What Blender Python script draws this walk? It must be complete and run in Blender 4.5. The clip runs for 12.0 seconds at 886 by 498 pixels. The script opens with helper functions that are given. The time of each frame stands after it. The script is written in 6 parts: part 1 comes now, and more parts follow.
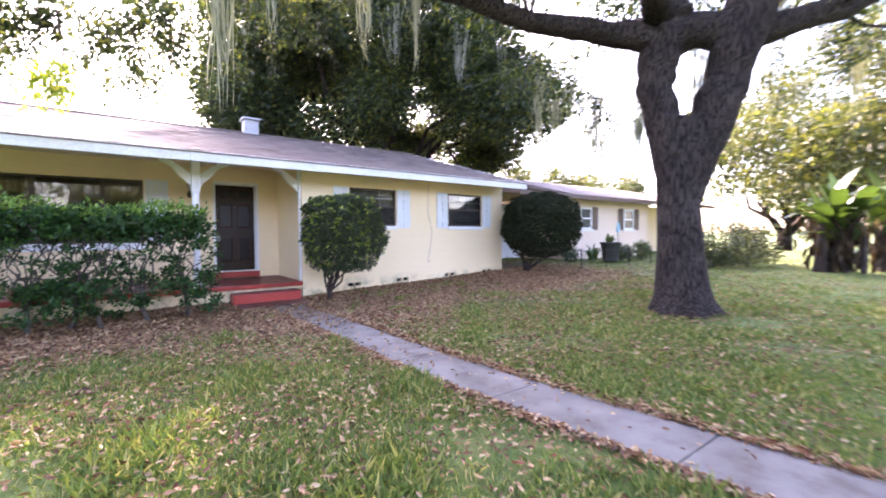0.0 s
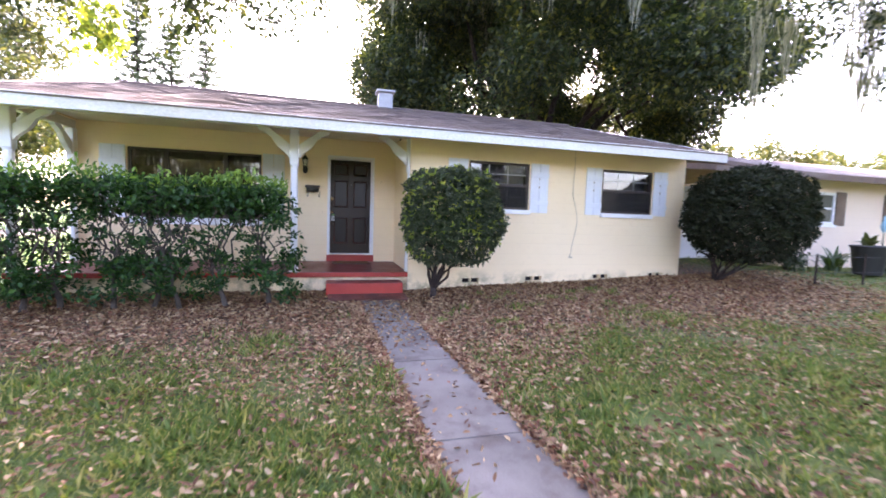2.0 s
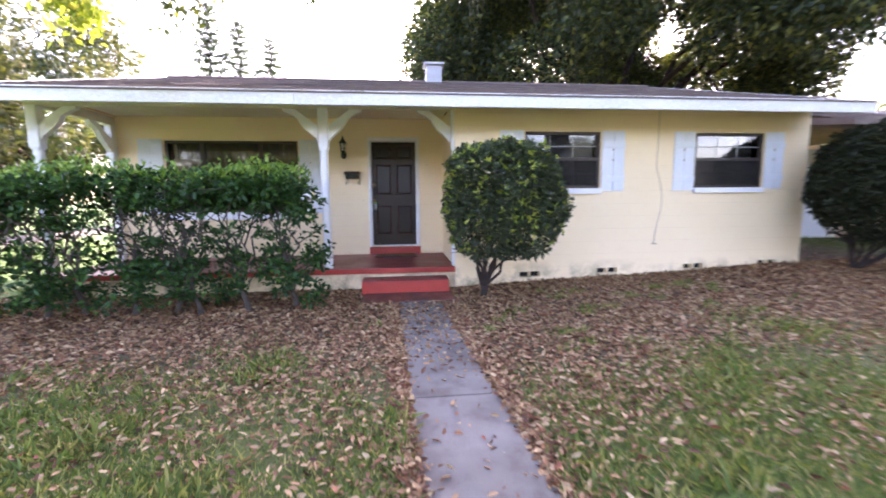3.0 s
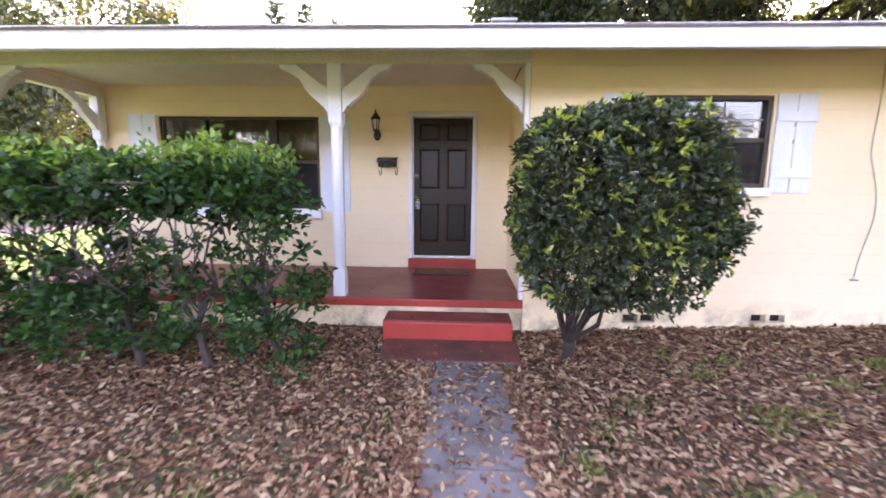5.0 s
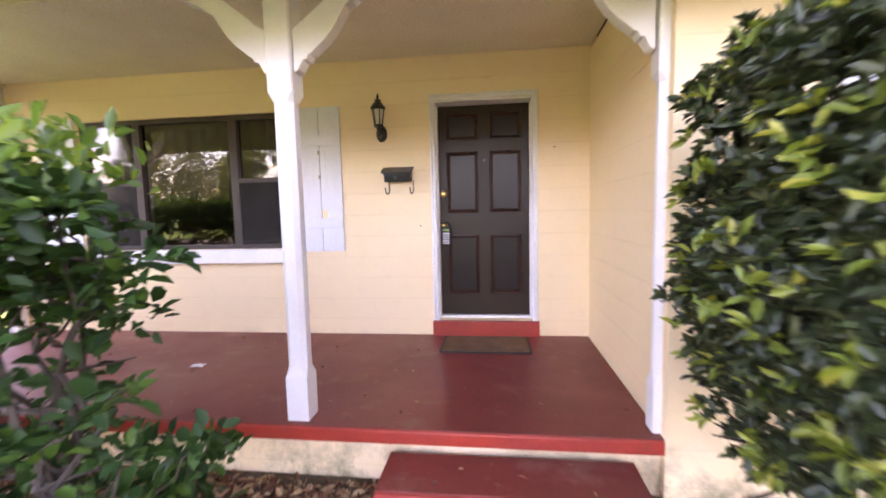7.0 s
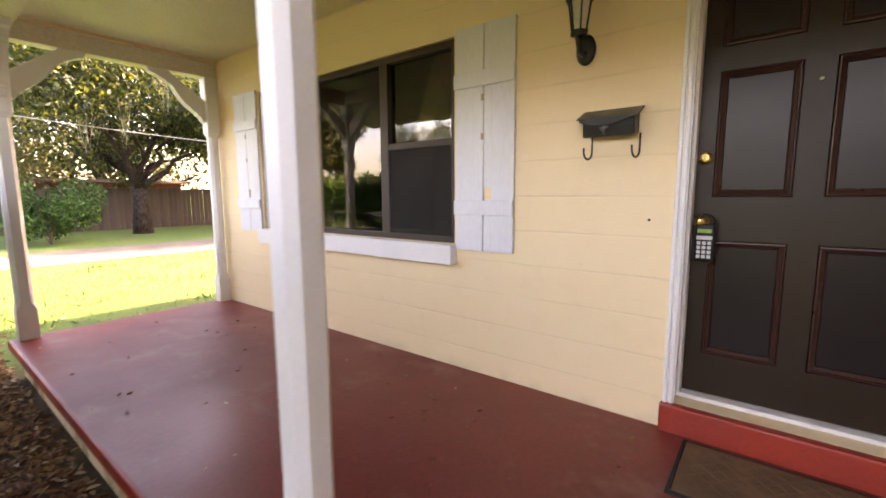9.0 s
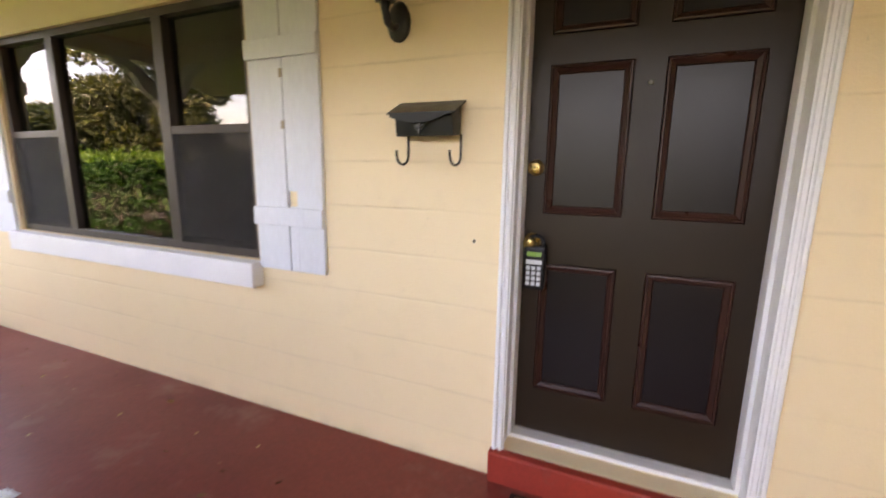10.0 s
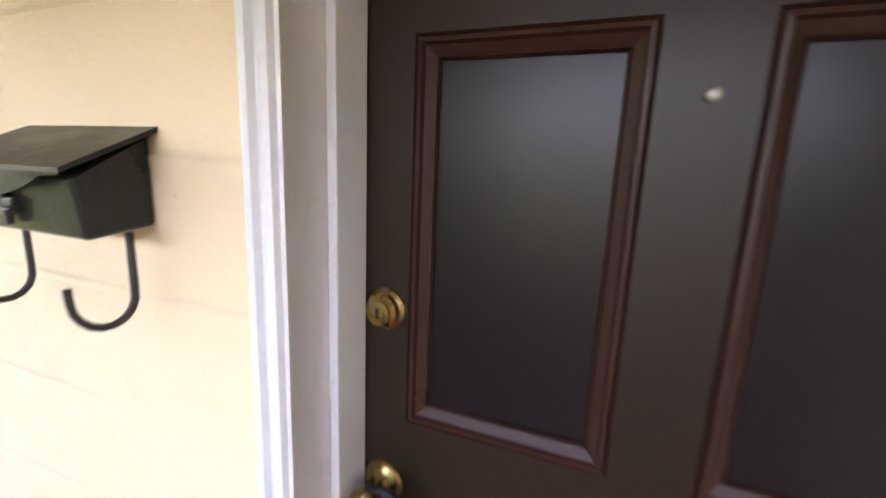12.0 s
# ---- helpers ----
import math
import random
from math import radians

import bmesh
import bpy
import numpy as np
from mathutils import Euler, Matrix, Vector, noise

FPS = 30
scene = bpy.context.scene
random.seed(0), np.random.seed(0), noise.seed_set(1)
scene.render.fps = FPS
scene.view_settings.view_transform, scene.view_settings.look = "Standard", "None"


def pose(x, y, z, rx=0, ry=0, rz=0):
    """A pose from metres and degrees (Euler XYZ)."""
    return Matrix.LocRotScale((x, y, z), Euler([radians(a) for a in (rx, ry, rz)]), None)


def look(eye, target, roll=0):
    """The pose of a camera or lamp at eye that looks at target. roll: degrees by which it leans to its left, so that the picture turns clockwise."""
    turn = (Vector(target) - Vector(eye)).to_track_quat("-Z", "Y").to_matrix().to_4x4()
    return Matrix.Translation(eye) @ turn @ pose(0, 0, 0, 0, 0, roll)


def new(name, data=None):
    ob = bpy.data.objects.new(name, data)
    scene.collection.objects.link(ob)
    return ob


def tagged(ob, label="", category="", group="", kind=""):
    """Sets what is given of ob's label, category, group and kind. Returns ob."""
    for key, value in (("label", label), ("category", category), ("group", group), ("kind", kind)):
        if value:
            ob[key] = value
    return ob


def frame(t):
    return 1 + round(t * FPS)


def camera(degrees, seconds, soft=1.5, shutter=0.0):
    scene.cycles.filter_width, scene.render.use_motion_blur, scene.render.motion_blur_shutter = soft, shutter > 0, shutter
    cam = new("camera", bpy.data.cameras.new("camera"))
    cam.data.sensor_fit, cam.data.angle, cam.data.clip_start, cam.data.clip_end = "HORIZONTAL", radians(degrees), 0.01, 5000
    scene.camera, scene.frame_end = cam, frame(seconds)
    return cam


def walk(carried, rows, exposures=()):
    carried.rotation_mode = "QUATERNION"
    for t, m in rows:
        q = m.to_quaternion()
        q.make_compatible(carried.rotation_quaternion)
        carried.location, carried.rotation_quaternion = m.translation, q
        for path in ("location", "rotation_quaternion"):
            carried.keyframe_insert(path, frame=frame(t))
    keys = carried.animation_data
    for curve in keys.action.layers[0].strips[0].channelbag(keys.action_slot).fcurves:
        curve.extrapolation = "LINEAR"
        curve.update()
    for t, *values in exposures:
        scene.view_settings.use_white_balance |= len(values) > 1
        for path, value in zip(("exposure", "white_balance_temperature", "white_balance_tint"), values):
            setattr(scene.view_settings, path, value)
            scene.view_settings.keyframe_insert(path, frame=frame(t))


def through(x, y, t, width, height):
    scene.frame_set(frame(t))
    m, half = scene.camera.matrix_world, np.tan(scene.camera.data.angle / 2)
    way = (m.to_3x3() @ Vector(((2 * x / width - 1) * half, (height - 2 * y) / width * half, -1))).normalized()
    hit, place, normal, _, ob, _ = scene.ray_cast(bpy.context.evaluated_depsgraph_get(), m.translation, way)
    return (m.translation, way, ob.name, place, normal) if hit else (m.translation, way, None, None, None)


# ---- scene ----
cam = camera(92.1, 12.0, 1.7, 0.5)
EXPOSURES = ((0, 3.74, 6700, 37), (1.5, 3.70, 6800, 36), (3.2, 3.80, 6900, 38), (5.0, 4.14, 7300, 45), (6.5, 4.72, 7700, 52), (8.5, 4.15, 10000, 39), (9.5, 4.15, 9800, 39), (10.5, 4.48, 8700, 36), (11.2, 4.62, 8000, 37), (12, 4.98, 7500, 38))
PATH = [
    (0, (-2.151, -11.031, 1.423), (-0.951, -9.433, 1.348), -0.2),
    (0.5, (-1.652, -10.7, 1.427), (-0.669, -8.964, 1.287), 0.6),
    (1, (-1.193, -10.321, 1.425), (-0.37, -8.509, 1.224), -0.7),
    (1.5, (-0.777, -9.894, 1.415), (-0.087, -8.025, 1.238), 0.2),
    (2, (-0.458, -9.461, 1.424), (0.065, -7.537, 1.272), 1.9),
    (2.5, (-0.185, -8.982, 1.438), (0.236, -7.034, 1.272), 0.9),
    (3, (0.057, -8.453, 1.451), (0.27, -6.478, 1.218), -0.5),
    (3.2, (0.129, -8.264, 1.462), (0.237, -6.278, 1.248), -0.5),
    (4.8, (0.288, -6.48, 1.561), (0.223, -4.501, 1.275), 1.7),
    (5, (0.3, -6.242, 1.58), (0.217, -4.264, 1.291), 0.6),
    (5.5, (0.303, -5.634, 1.551), (0.215, -3.663, 1.224), 0.1),
    (6, (0.244, -5.092, 1.585), (0.148, -3.105, 1.375), 0.2),
    (6.5, (0.141, -4.552, 1.615), (-0.01, -2.572, 1.384), 1.5),
    (6.7, (0.134, -4.329, 1.601), (-0.046, -2.348, 1.39), 0.3),
    (8.3, (-0.024, -2.784, 1.537), (-0.752, -0.925, 1.425), -1.2),
    (8.5, (-0.04, -2.65, 1.55), (-0.939, -0.874, 1.35), -1.3),
    (8.8, (-0.047, -2.428, 1.545), (-1.199, -0.808, 1.328), -1.5),
    (9, (-0.088, -2.3, 1.564), (-1.303, -0.732, 1.311), -0.3),
    (9.5, (-0.054, -1.948, 1.606), (-1.089, -0.267, 1.284), -1.0),
    (10, (-0.008, -1.641, 1.728), (-0.787, 0.162, 1.354), 0.8),
    (10.5, (-0.041, -1.277, 1.841), (-0.786, 0.553, 1.535), 0.8),
    (11, (-0.048, -0.933, 1.95), (-0.519, 0.966, 1.534), 3.2),
    (11.5, (-0.006, -0.655, 1.954), (-0.536, 1.215, 1.485), 3.1),
    (12, (-0.061, -0.4, 1.957), (-0.776, 1.427, 1.568), 2.4),
]
walk(cam, [(t, look(eye, target, roll)) for t, eye, target, roll in PATH], EXPOSURES)

# ---- light ----
SUN_AZ, SUN_EL = 15.0, 37.0
world = bpy.data.worlds.new("sky")
scene.world = world
world.use_nodes = True
wn = world.node_tree.nodes
sky = wn.new("ShaderNodeTexSky")
sky.sky_type = 'NISHITA'
sky.sun_disc = False
sky.sun_elevation = radians(SUN_EL)
sky.sun_rotation = radians(SUN_AZ)
sky.dust_density = 2.5
world.node_tree.links.new(sky.outputs[0], wn["Background"].inputs[0])
wn["Background"].inputs[1].default_value = 0.15
sun = new("sun", bpy.data.lights.new("sun", 'SUN'))
sun.data.energy = 2.9
sun.data.angle = radians(0.8)
sun.data.color = (1.0, 0.93, 0.82)
sun.matrix_world = look((8, 20, 30), (8 - math.sin(radians(SUN_AZ)) * math.cos(radians(SUN_EL)),
                                      20 - math.cos(radians(SUN_AZ)) * math.cos(radians(SUN_EL)),
                                      30 - math.sin(radians(SUN_EL))))

# ---- materials ----
def nodes_of(name):
    m = bpy.data.materials.new(name)
    m.use_nodes = True
    return m, m.node_tree.nodes, m.node_tree.links, m.node_tree.nodes["Principled BSDF"]


def noise_node(n, l, coord, scale, detail=4.0, rough=0.55):
    t = n.new("ShaderNodeTexNoise")
    t.inputs["Scale"].default_value = scale
    t.inputs["Detail"].default_value = detail
    t.inputs["Roughness"].default_value = rough
    l.new(coord, t.inputs["Vector"])
    return t.outputs["Fac"]


def ramp(n, l, fac, stops):
    r = n.new("ShaderNodeValToRGB")
    e = r.color_ramp.elements
    while len(e) < len(stops):
        e.new(0.5)
    for k, (p, c) in enumerate(stops):
        e[k].position, e[k].color = p, (*c, 1)
    l.new(fac, r.inputs[0])
    return r.outputs[0]


def mixed(n, l, fac, a, b, blend='MIX'):
    m = n.new("ShaderNodeMix")
    m.data_type, m.blend_type = 'RGBA', blend
    for s, v in ((m.inputs[0], fac), (m.inputs[6], a), (m.inputs[7], b)):
        if isinstance(v, (int, float)):
            s.default_value = v
        elif isinstance(v, tuple):
            s.default_value = (*v, 1)
        else:
            l.new(v, s)
    return m.outputs[2]


def surface(name, c, c2=None, scale=2.5, fine=60.0, rough=0.6, bump=0.15, spread=0.35, metal=0.0, stain=None, stain_scale=1.2,
            stain_at=(0.55, 0.75), random=0.0, spec=0.5, stretch=(1, 1, 1), deep=0.01, grain=1.0):
    """Two scales of variation, fine relief and stains with edges of their own."""
    m, n, l, p = nodes_of(name)
    tc = n.new("ShaderNodeTexCoord").outputs["Object"]
    mp = n.new("ShaderNodeMapping")
    mp.inputs["Scale"].default_value = stretch
    l.new(tc, mp.inputs[0])
    co = mp.outputs[0]
    c2 = c2 or tuple(v * 0.8 for v in c)
    big = noise_node(n, l, co, scale)
    small = noise_node(n, l, co, fine, 3.0, 0.6)
    col = ramp(n, l, big, [(0.5 - spread / 2, c), (0.5 + spread / 2, c2)])
    g = ramp(n, l, small, [(0.3, (1 - 0.14 * grain,) * 3), (0.7, (1 + 0.08 * grain,) * 3)])
    col = mixed(n, l, 1.0, col, g, 'MULTIPLY')
    if stain:
        s = noise_node(n, l, co, stain_scale, 6.0, 0.65)
        f = ramp(n, l, s, [(stain_at[0], (0,) * 3), (stain_at[1], (1,) * 3)])
        col = mixed(n, l, f, col, stain)
    if random:
        oi = n.new("ShaderNodeObjectInfo").outputs["Random"]
        f = ramp(n, l, oi, [(0, (1 - random,) * 3), (1, (1 + random,) * 3)])
        col = mixed(n, l, 1.0, col, f, 'MULTIPLY')
    l.new(col, p.inputs["Base Color"])
    vary = 0.1 * min(1.0, grain)
    rr = ramp(n, l, big, [(0.3, (max(rough - vary, 0.03),) * 3), (0.7, (min(rough + vary, 1),) * 3)])
    l.new(rr, p.inputs["Roughness"])
    p.inputs["Metallic"].default_value = metal
    p.inputs["Specular IOR Level"].default_value = spec
    if bump:
        b = n.new("ShaderNodeBump")
        b.inputs["Strength"].default_value = bump
        b.inputs["Distance"].default_value = deep
        l.new(small, b.inputs["Height"])
        l.new(b.outputs[0], p.inputs["Normal"])
    return m


def block_paint(name, c, c2, dirt):
    """Painted block wall: shallow courses 0.2 m high under many coats, orange-peel relief, mildew in blotches."""
    m, n, l, p = nodes_of(name)
    tc = n.new("ShaderNodeTexCoord").outputs["Object"]
    sx = n.new("ShaderNodeSeparateXYZ")
    l.new(tc, sx.inputs[0])

    def calc(op, a, b=None, c_=None):
        q = n.new("ShaderNodeMath")
        q.operation = op
        for k, v in enumerate((a, b, c_)):
            if v is None:
                continue
            if isinstance(v, (int, float)):
                q.inputs[k].default_value = v
            else:
                l.new(v, q.inputs[k])
        return q.outputs[0]

    wob = noise_node(n, l, tc, 7.0, 3)
    z = calc('MULTIPLY_ADD', wob, 0.009, sx.outputs[2])
    f = calc('FRACT', calc('MULTIPLY_ADD', z, 1 / COURSE, 0.5 - COURSE_AT / COURSE))
    d = calc('MULTIPLY', calc('ABSOLUTE', calc('SUBTRACT', f, 0.5)), COURSE)
    joint = ramp(n, l, d, [(0.0015, (1,) * 3), (0.0075, (0,) * 3)])
    worn = ramp(n, l, noise_node(n, l, tc, 1.7, 4), [(0.36, (0.15,) * 3), (0.60, (1.0,) * 3)])
    joint = calc('MULTIPLY', joint, worn)
    big = noise_node(n, l, tc, 0.9, 5)
    fine = noise_node(n, l, tc, 90, 3, 0.6)
    mid = noise_node(n, l, tc, 9, 4)
    col = ramp(n, l, big, [(0.35, c), (0.7, c2)])
    col = mixed(n, l, ramp(n, l, mid, [(0.55, (0,) * 3), (0.8, (0.35,) * 3)]), col, tuple(v * 0.88 for v in c2))
    col = mixed(n, l, calc('MULTIPLY', joint, 0.26), col, tuple(v * 0.70 for v in c2))
    # mildew stains low on the wall
    low = n.new("ShaderNodeMapRange")
    low.inputs[1].default_value, low.inputs[2].default_value = 0.46, 0.08
    l.new(sx.outputs[2], low.inputs[0])
    blot = ramp(n, l, noise_node(n, l, tc, 3.1, 7, 0.7), [(0.44, (0,) * 3), (0.62, (1,) * 3)])
    col = mixed(n, l, calc('MULTIPLY', low.outputs[0], blot), col, dirt)
    # small scuffs and pock marks
    pock = ramp(n, l, noise_node(n, l, tc, 26, 2, 0.5), [(0.73, (0,) * 3), (0.80, (0.5,) * 3)])
    col = mixed(n, l, pock, col, tuple(v * 0.72 for v in c2))
    l.new(col, p.inputs["Base Color"])
    p.inputs["Roughness"].default_value = 0.62
    b = n.new("ShaderNodeBump")
    b.inputs["Strength"].default_value, b.inputs["Distance"].default_value = 0.35, 0.006
    l.new(calc('MULTIPLY_ADD', mid, 0.5, calc('MULTIPLY_ADD', joint, -1.0, calc('MULTIPLY', fine, 0.7))), b.inputs["Height"])
    l.new(b.outputs[0], p.inputs["Normal"])
    return m


def bark_mat(name, ridge, ridge2, furrow):
    """Thick bark: upright plates parted by deep dark furrows."""
    m, n, l, p = nodes_of(name)
    tc = n.new("ShaderNodeTexCoord").outputs["Object"]
    warp = n.new("ShaderNodeTexNoise")
    warp.inputs["Scale"].default_value = 4.0
    warp.inputs["Detail"].default_value = 4.0
    l.new(tc, warp.inputs["Vector"])
    wob = n.new("ShaderNodeVectorMath")
    wob.operation = 'MULTIPLY_ADD'
    l.new(warp.outputs["Color"], wob.inputs[0])
    wob.inputs[1].default_value = (0.07, 0.07, 0.25)
    l.new(tc, wob.inputs[2])
    mp = n.new("ShaderNodeMapping")
    mp.inputs["Scale"].default_value = (1, 1, 0.11)
    l.new(wob.outputs[0], mp.inputs["Vector"])
    vo = n.new("ShaderNodeTexVoronoi")
    vo.feature = 'DISTANCE_TO_EDGE'
    vo.inputs["Scale"].default_value = 27.0
    l.new(mp.outputs[0], vo.inputs["Vector"])
    plate = ramp(n, l, vo.outputs["Distance"], [(0.0, (0,) * 3), (0.16, (0.7,) * 3), (0.4, (1,) * 3)])
    fine = noise_node(n, l, tc, 45, 5, 0.7)
    big = noise_node(n, l, tc, 2.2, 5, 0.6)
    col = ramp(n, l, big, [(0.35, ridge2), (0.65, ridge)])
    col = mixed(n, l, 1.0, col, ramp(n, l, fine, [(0.3, (0.6,) * 3), (0.7, (1.3,) * 3)]), 'MULTIPLY')
    col = mixed(n, l, plate, furrow, col)
    l.new(col, p.inputs["Base Color"])
    p.inputs["Roughness"].default_value = 0.95
    p.inputs["Specular IOR Level"].default_value = 0.15
    h = n.new("ShaderNodeMath")
    h.operation = 'MULTIPLY_ADD'
    l.new(fine, h.inputs[0])
    h.inputs[1].default_value = 0.3
    l.new(plate, h.inputs[2])
    b = n.new("ShaderNodeBump")
    b.inputs["Strength"].default_value, b.inputs["Distance"].default_value = 1.0, 0.022
    l.new(h.outputs[0], b.inputs["Height"])
    l.new(b.outputs[0], p.inputs["Normal"])
    return m


def leaf_mat(name, stops, through=0.35, rough=0.42, spec=0.5, glow=1.3):
    """A leaf: each one its own shade, some light shines through."""
    m, n, l, p = nodes_of(name)
    g = n.new("ShaderNodeNewGeometry")
    col = ramp(n, l, g.outputs["Random Per Island"], stops)
    l.new(col, p.inputs["Base Color"])
    p.inputs["Roughness"].default_value = rough
    p.inputs["Specular IOR Level"].default_value = spec
    t = n.new("ShaderNodeBsdfTranslucent")
    l.new(mixed(n, l, 1.0, col, (1.25 * glow, 1.25 * glow, 0.55 * glow), 'MULTIPLY'), t.inputs[0])
    mx = n.new("ShaderNodeMixShader")
    mx.inputs[0].default_value = through
    l.new(p.outputs[0], mx.inputs[1])
    l.new(t.outputs[0], mx.inputs[2])
    l.new(mx.outputs[0], n["Material Output"].inputs[0])
    return m


def glass_mat(name, tint=(0.55, 0.55, 0.52), gain=0.16):
    m, n, l, p = nodes_of(name)
    tr = n.new("ShaderNodeBsdfTransparent")
    tr.inputs[0].default_value = (*tint, 1)
    gl = n.new("ShaderNodeBsdfGlossy")
    gl.inputs["Roughness"].default_value = 0.015
    fr = n.new("ShaderNodeFresnel")
    fr.inputs[0].default_value = 1.5
    ad = n.new("ShaderNodeMath")
    ad.inputs[1].default_value = gain
    l.new(fr.outputs[0], ad.inputs[0])
    wob = n.new("ShaderNodeTexNoise")
    wob.inputs["Scale"].default_value = 1.1
    l.new(n.new("ShaderNodeTexCoord").outputs["Object"], wob.inputs["Vector"])
    b = n.new("ShaderNodeBump")
    b.inputs["Strength"].default_value, b.inputs["Distance"].default_value = 0.06, 0.05
    l.new(wob.outputs[0], b.inputs["Height"])
    l.new(b.outputs[0], gl.inputs["Normal"])
    mx = n.new("ShaderNodeMixShader")
    l.new(ad.outputs[0], mx.inputs[0])
    l.new(tr.outputs[0], mx.inputs[1])
    l.new(gl.outputs[0], mx.inputs[2])
    l.new(mx.outputs[0], n["Material Output"].inputs[0])
    return m


COURSE, COURSE_AT = 0.203, 0.132
CREAM = block_paint("cream_wall_paint", (0.87, 0.695, 0.445), (0.84, 0.66, 0.41), (0.22, 0.20, 0.11))
WHITE = surface("white_trim_paint", (0.80, 0.80, 0.79), (0.74, 0.74, 0.74), 3, 70, 0.45, 0.05, stain=(0.62, 0.60, 0.55), stain_scale=5, stain_at=(0.68, 0.85), grain=0.2)
SHUTTER = surface("shutter_paint", (0.70, 0.73, 0.76), (0.64, 0.67, 0.70), 4, 50, 0.5, 0.15, stain=(0.5, 0.5, 0.47), stain_scale=6, stain_at=(0.68, 0.85), stretch=(1, 1, 0.3), grain=0.35)
FASCIA = surface("fascia_paint", (0.78, 0.78, 0.77), (0.70, 0.70, 0.68), 1.5, 40, 0.5, 0.15, stain=(0.45, 0.44, 0.40), stain_scale=2.5, stain_at=(0.64, 0.85), stretch=(0.5, 1, 1))
SOFFIT = surface("soffit_paint", (0.76, 0.70, 0.57), (0.70, 0.64, 0.51), 2, 50, 0.6, 0.15)
RED_TOP = surface("worn_red_floor_paint", (0.22, 0.036, 0.026), (0.17, 0.034, 0.028), 1.3, 45, 0.40, 0.12, stain=(0.24, 0.11, 0.085), stain_scale=3.0, stain_at=(0.56, 0.78), spec=0.32)
RED_PAD = surface("stained_red_pad", (0.15, 0.040, 0.028), (0.10, 0.046, 0.036), 3.0, 60, 0.5, 0.2, stain=(0.035, 0.024, 0.020), stain_scale=3.4, stain_at=(0.46, 0.70))
RED_EDGE = surface("bright_red_paint", (0.42, 0.040, 0.022), (0.34, 0.032, 0.02), 3, 60, 0.5, 0.15, stain=(0.16, 0.07, 0.05), stain_scale=7, stain_at=(0.62, 0.8))
CONCRETE = surface("worn_concrete", (0.165, 0.154, 0.142), (0.095, 0.086, 0.078), 1.6, 110, 0.9, 0.5, stain=(0.075, 0.060, 0.048), stain_scale=3.2, stain_at=(0.50, 0.72))
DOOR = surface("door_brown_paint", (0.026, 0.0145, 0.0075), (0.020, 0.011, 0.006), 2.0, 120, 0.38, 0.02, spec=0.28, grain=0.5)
# Panels have a darker, less brown base than the stiles.
DOOR_PANEL = surface("door_panel_dark", (0.012, 0.0080, 0.0085), (0.010, 0.007, 0.0075), 2.0, 140, 0.30, 0.0, spec=0.29, grain=0.15)
MOULD = surface("door_moulding_red_brown", (0.050, 0.018, 0.012), (0.038, 0.014, 0.010), 6, 100, 0.36, 0.04, spec=0.3)
BRONZE = surface("bronze_window_frame", (0.034, 0.022, 0.016), (0.044, 0.030, 0.022), 5, 90, 0.45, 0.05, metal=0.2)
BLACK = surface("black_metal", (0.012, 0.013, 0.012), (0.02, 0.019, 0.017), 8, 90, 0.38, 0.12, metal=0.2, stain=(0.10, 0.06, 0.03), stain_scale=16, stain_at=(0.70, 0.8))
BRASS = surface("aged_brass", (0.50, 0.35, 0.13), (0.30, 0.20, 0.08), 30, 120, 0.28, 0.05, metal=1.0)
MAT_BROWN = surface("coir_mat", (0.20, 0.105, 0.050), (0.14, 0.075, 0.037), 8, 260, 0.95, 0.9)
PLASTIC = surface("black_plastic", (0.008, 0.008, 0.0085), (0.011, 0.011, 0.012), 6, 120, 0.4, 0.05, spec=0.3)
KEY_PAINT = surface("pale_keys", (0.62, 0.64, 0.65), (0.55, 0.57, 0.58), 20, 200, 0.4, 0.0)
GREEN_LCD = surface("green_display", (0.22, 0.42, 0.10), (0.18, 0.36, 0.08), 20, 200, 0.3, 0.0)
PEEP = surface("dull_steel", (0.36, 0.35, 0.32), (0.28, 0.27, 0.24), 30, 120, 0.4, 0.05, metal=0.7)
PAPER = surface("white_paper", (0.75, 0.76, 0.80), (0.68, 0.69, 0.73), 30, 200, 0.7, 0.1)
LAMP_GLASS = surface("frosted_lamp_glass", (0.75, 0.72, 0.62), (0.68, 0.65, 0.55), 12, 80, 0.25, 0.0)
GLASS = glass_mat("window_glass", (0.55, 0.52, 0.46), 0.045)
GLASS_BED = glass_mat("bedroom_window_glass", (0.62, 0.62, 0.62), 0.035)
SCREEN = surface("insect_screen", (0.010, 0.0075, 0.005), (0.013, 0.010, 0.007), 5, 300, 0.8, 0.2)
# fine mesh: half of the light passes between the threads
scn = SCREEN.node_tree
see = scn.nodes.new("ShaderNodeBsdfTransparent")
veil = scn.nodes.new("ShaderNodeMixShader")
veil.inputs[0].default_value = 0.55
scn.links.new(see.outputs[0], veil.inputs[1])
scn.links.new(scn.nodes["Principled BSDF"].outputs[0], veil.inputs[2])
scn.links.new(veil.outputs[0], scn.nodes["Material Output"].inputs[0])
HEDGE_STEM = surface("pale_hedge_bark", (0.095, 0.076, 0.060), (0.05, 0.040, 0.032), 9, 80, 0.9, 0.5)
MAILBOX = surface("dark_green_black_enamel", (0.0065, 0.0085, 0.0075), (0.010, 0.012, 0.010), 8, 90, 0.36, 0.10, stain=(0.09, 0.06, 0.035), stain_scale=18, stain_at=(0.72, 0.80), spec=0.4)
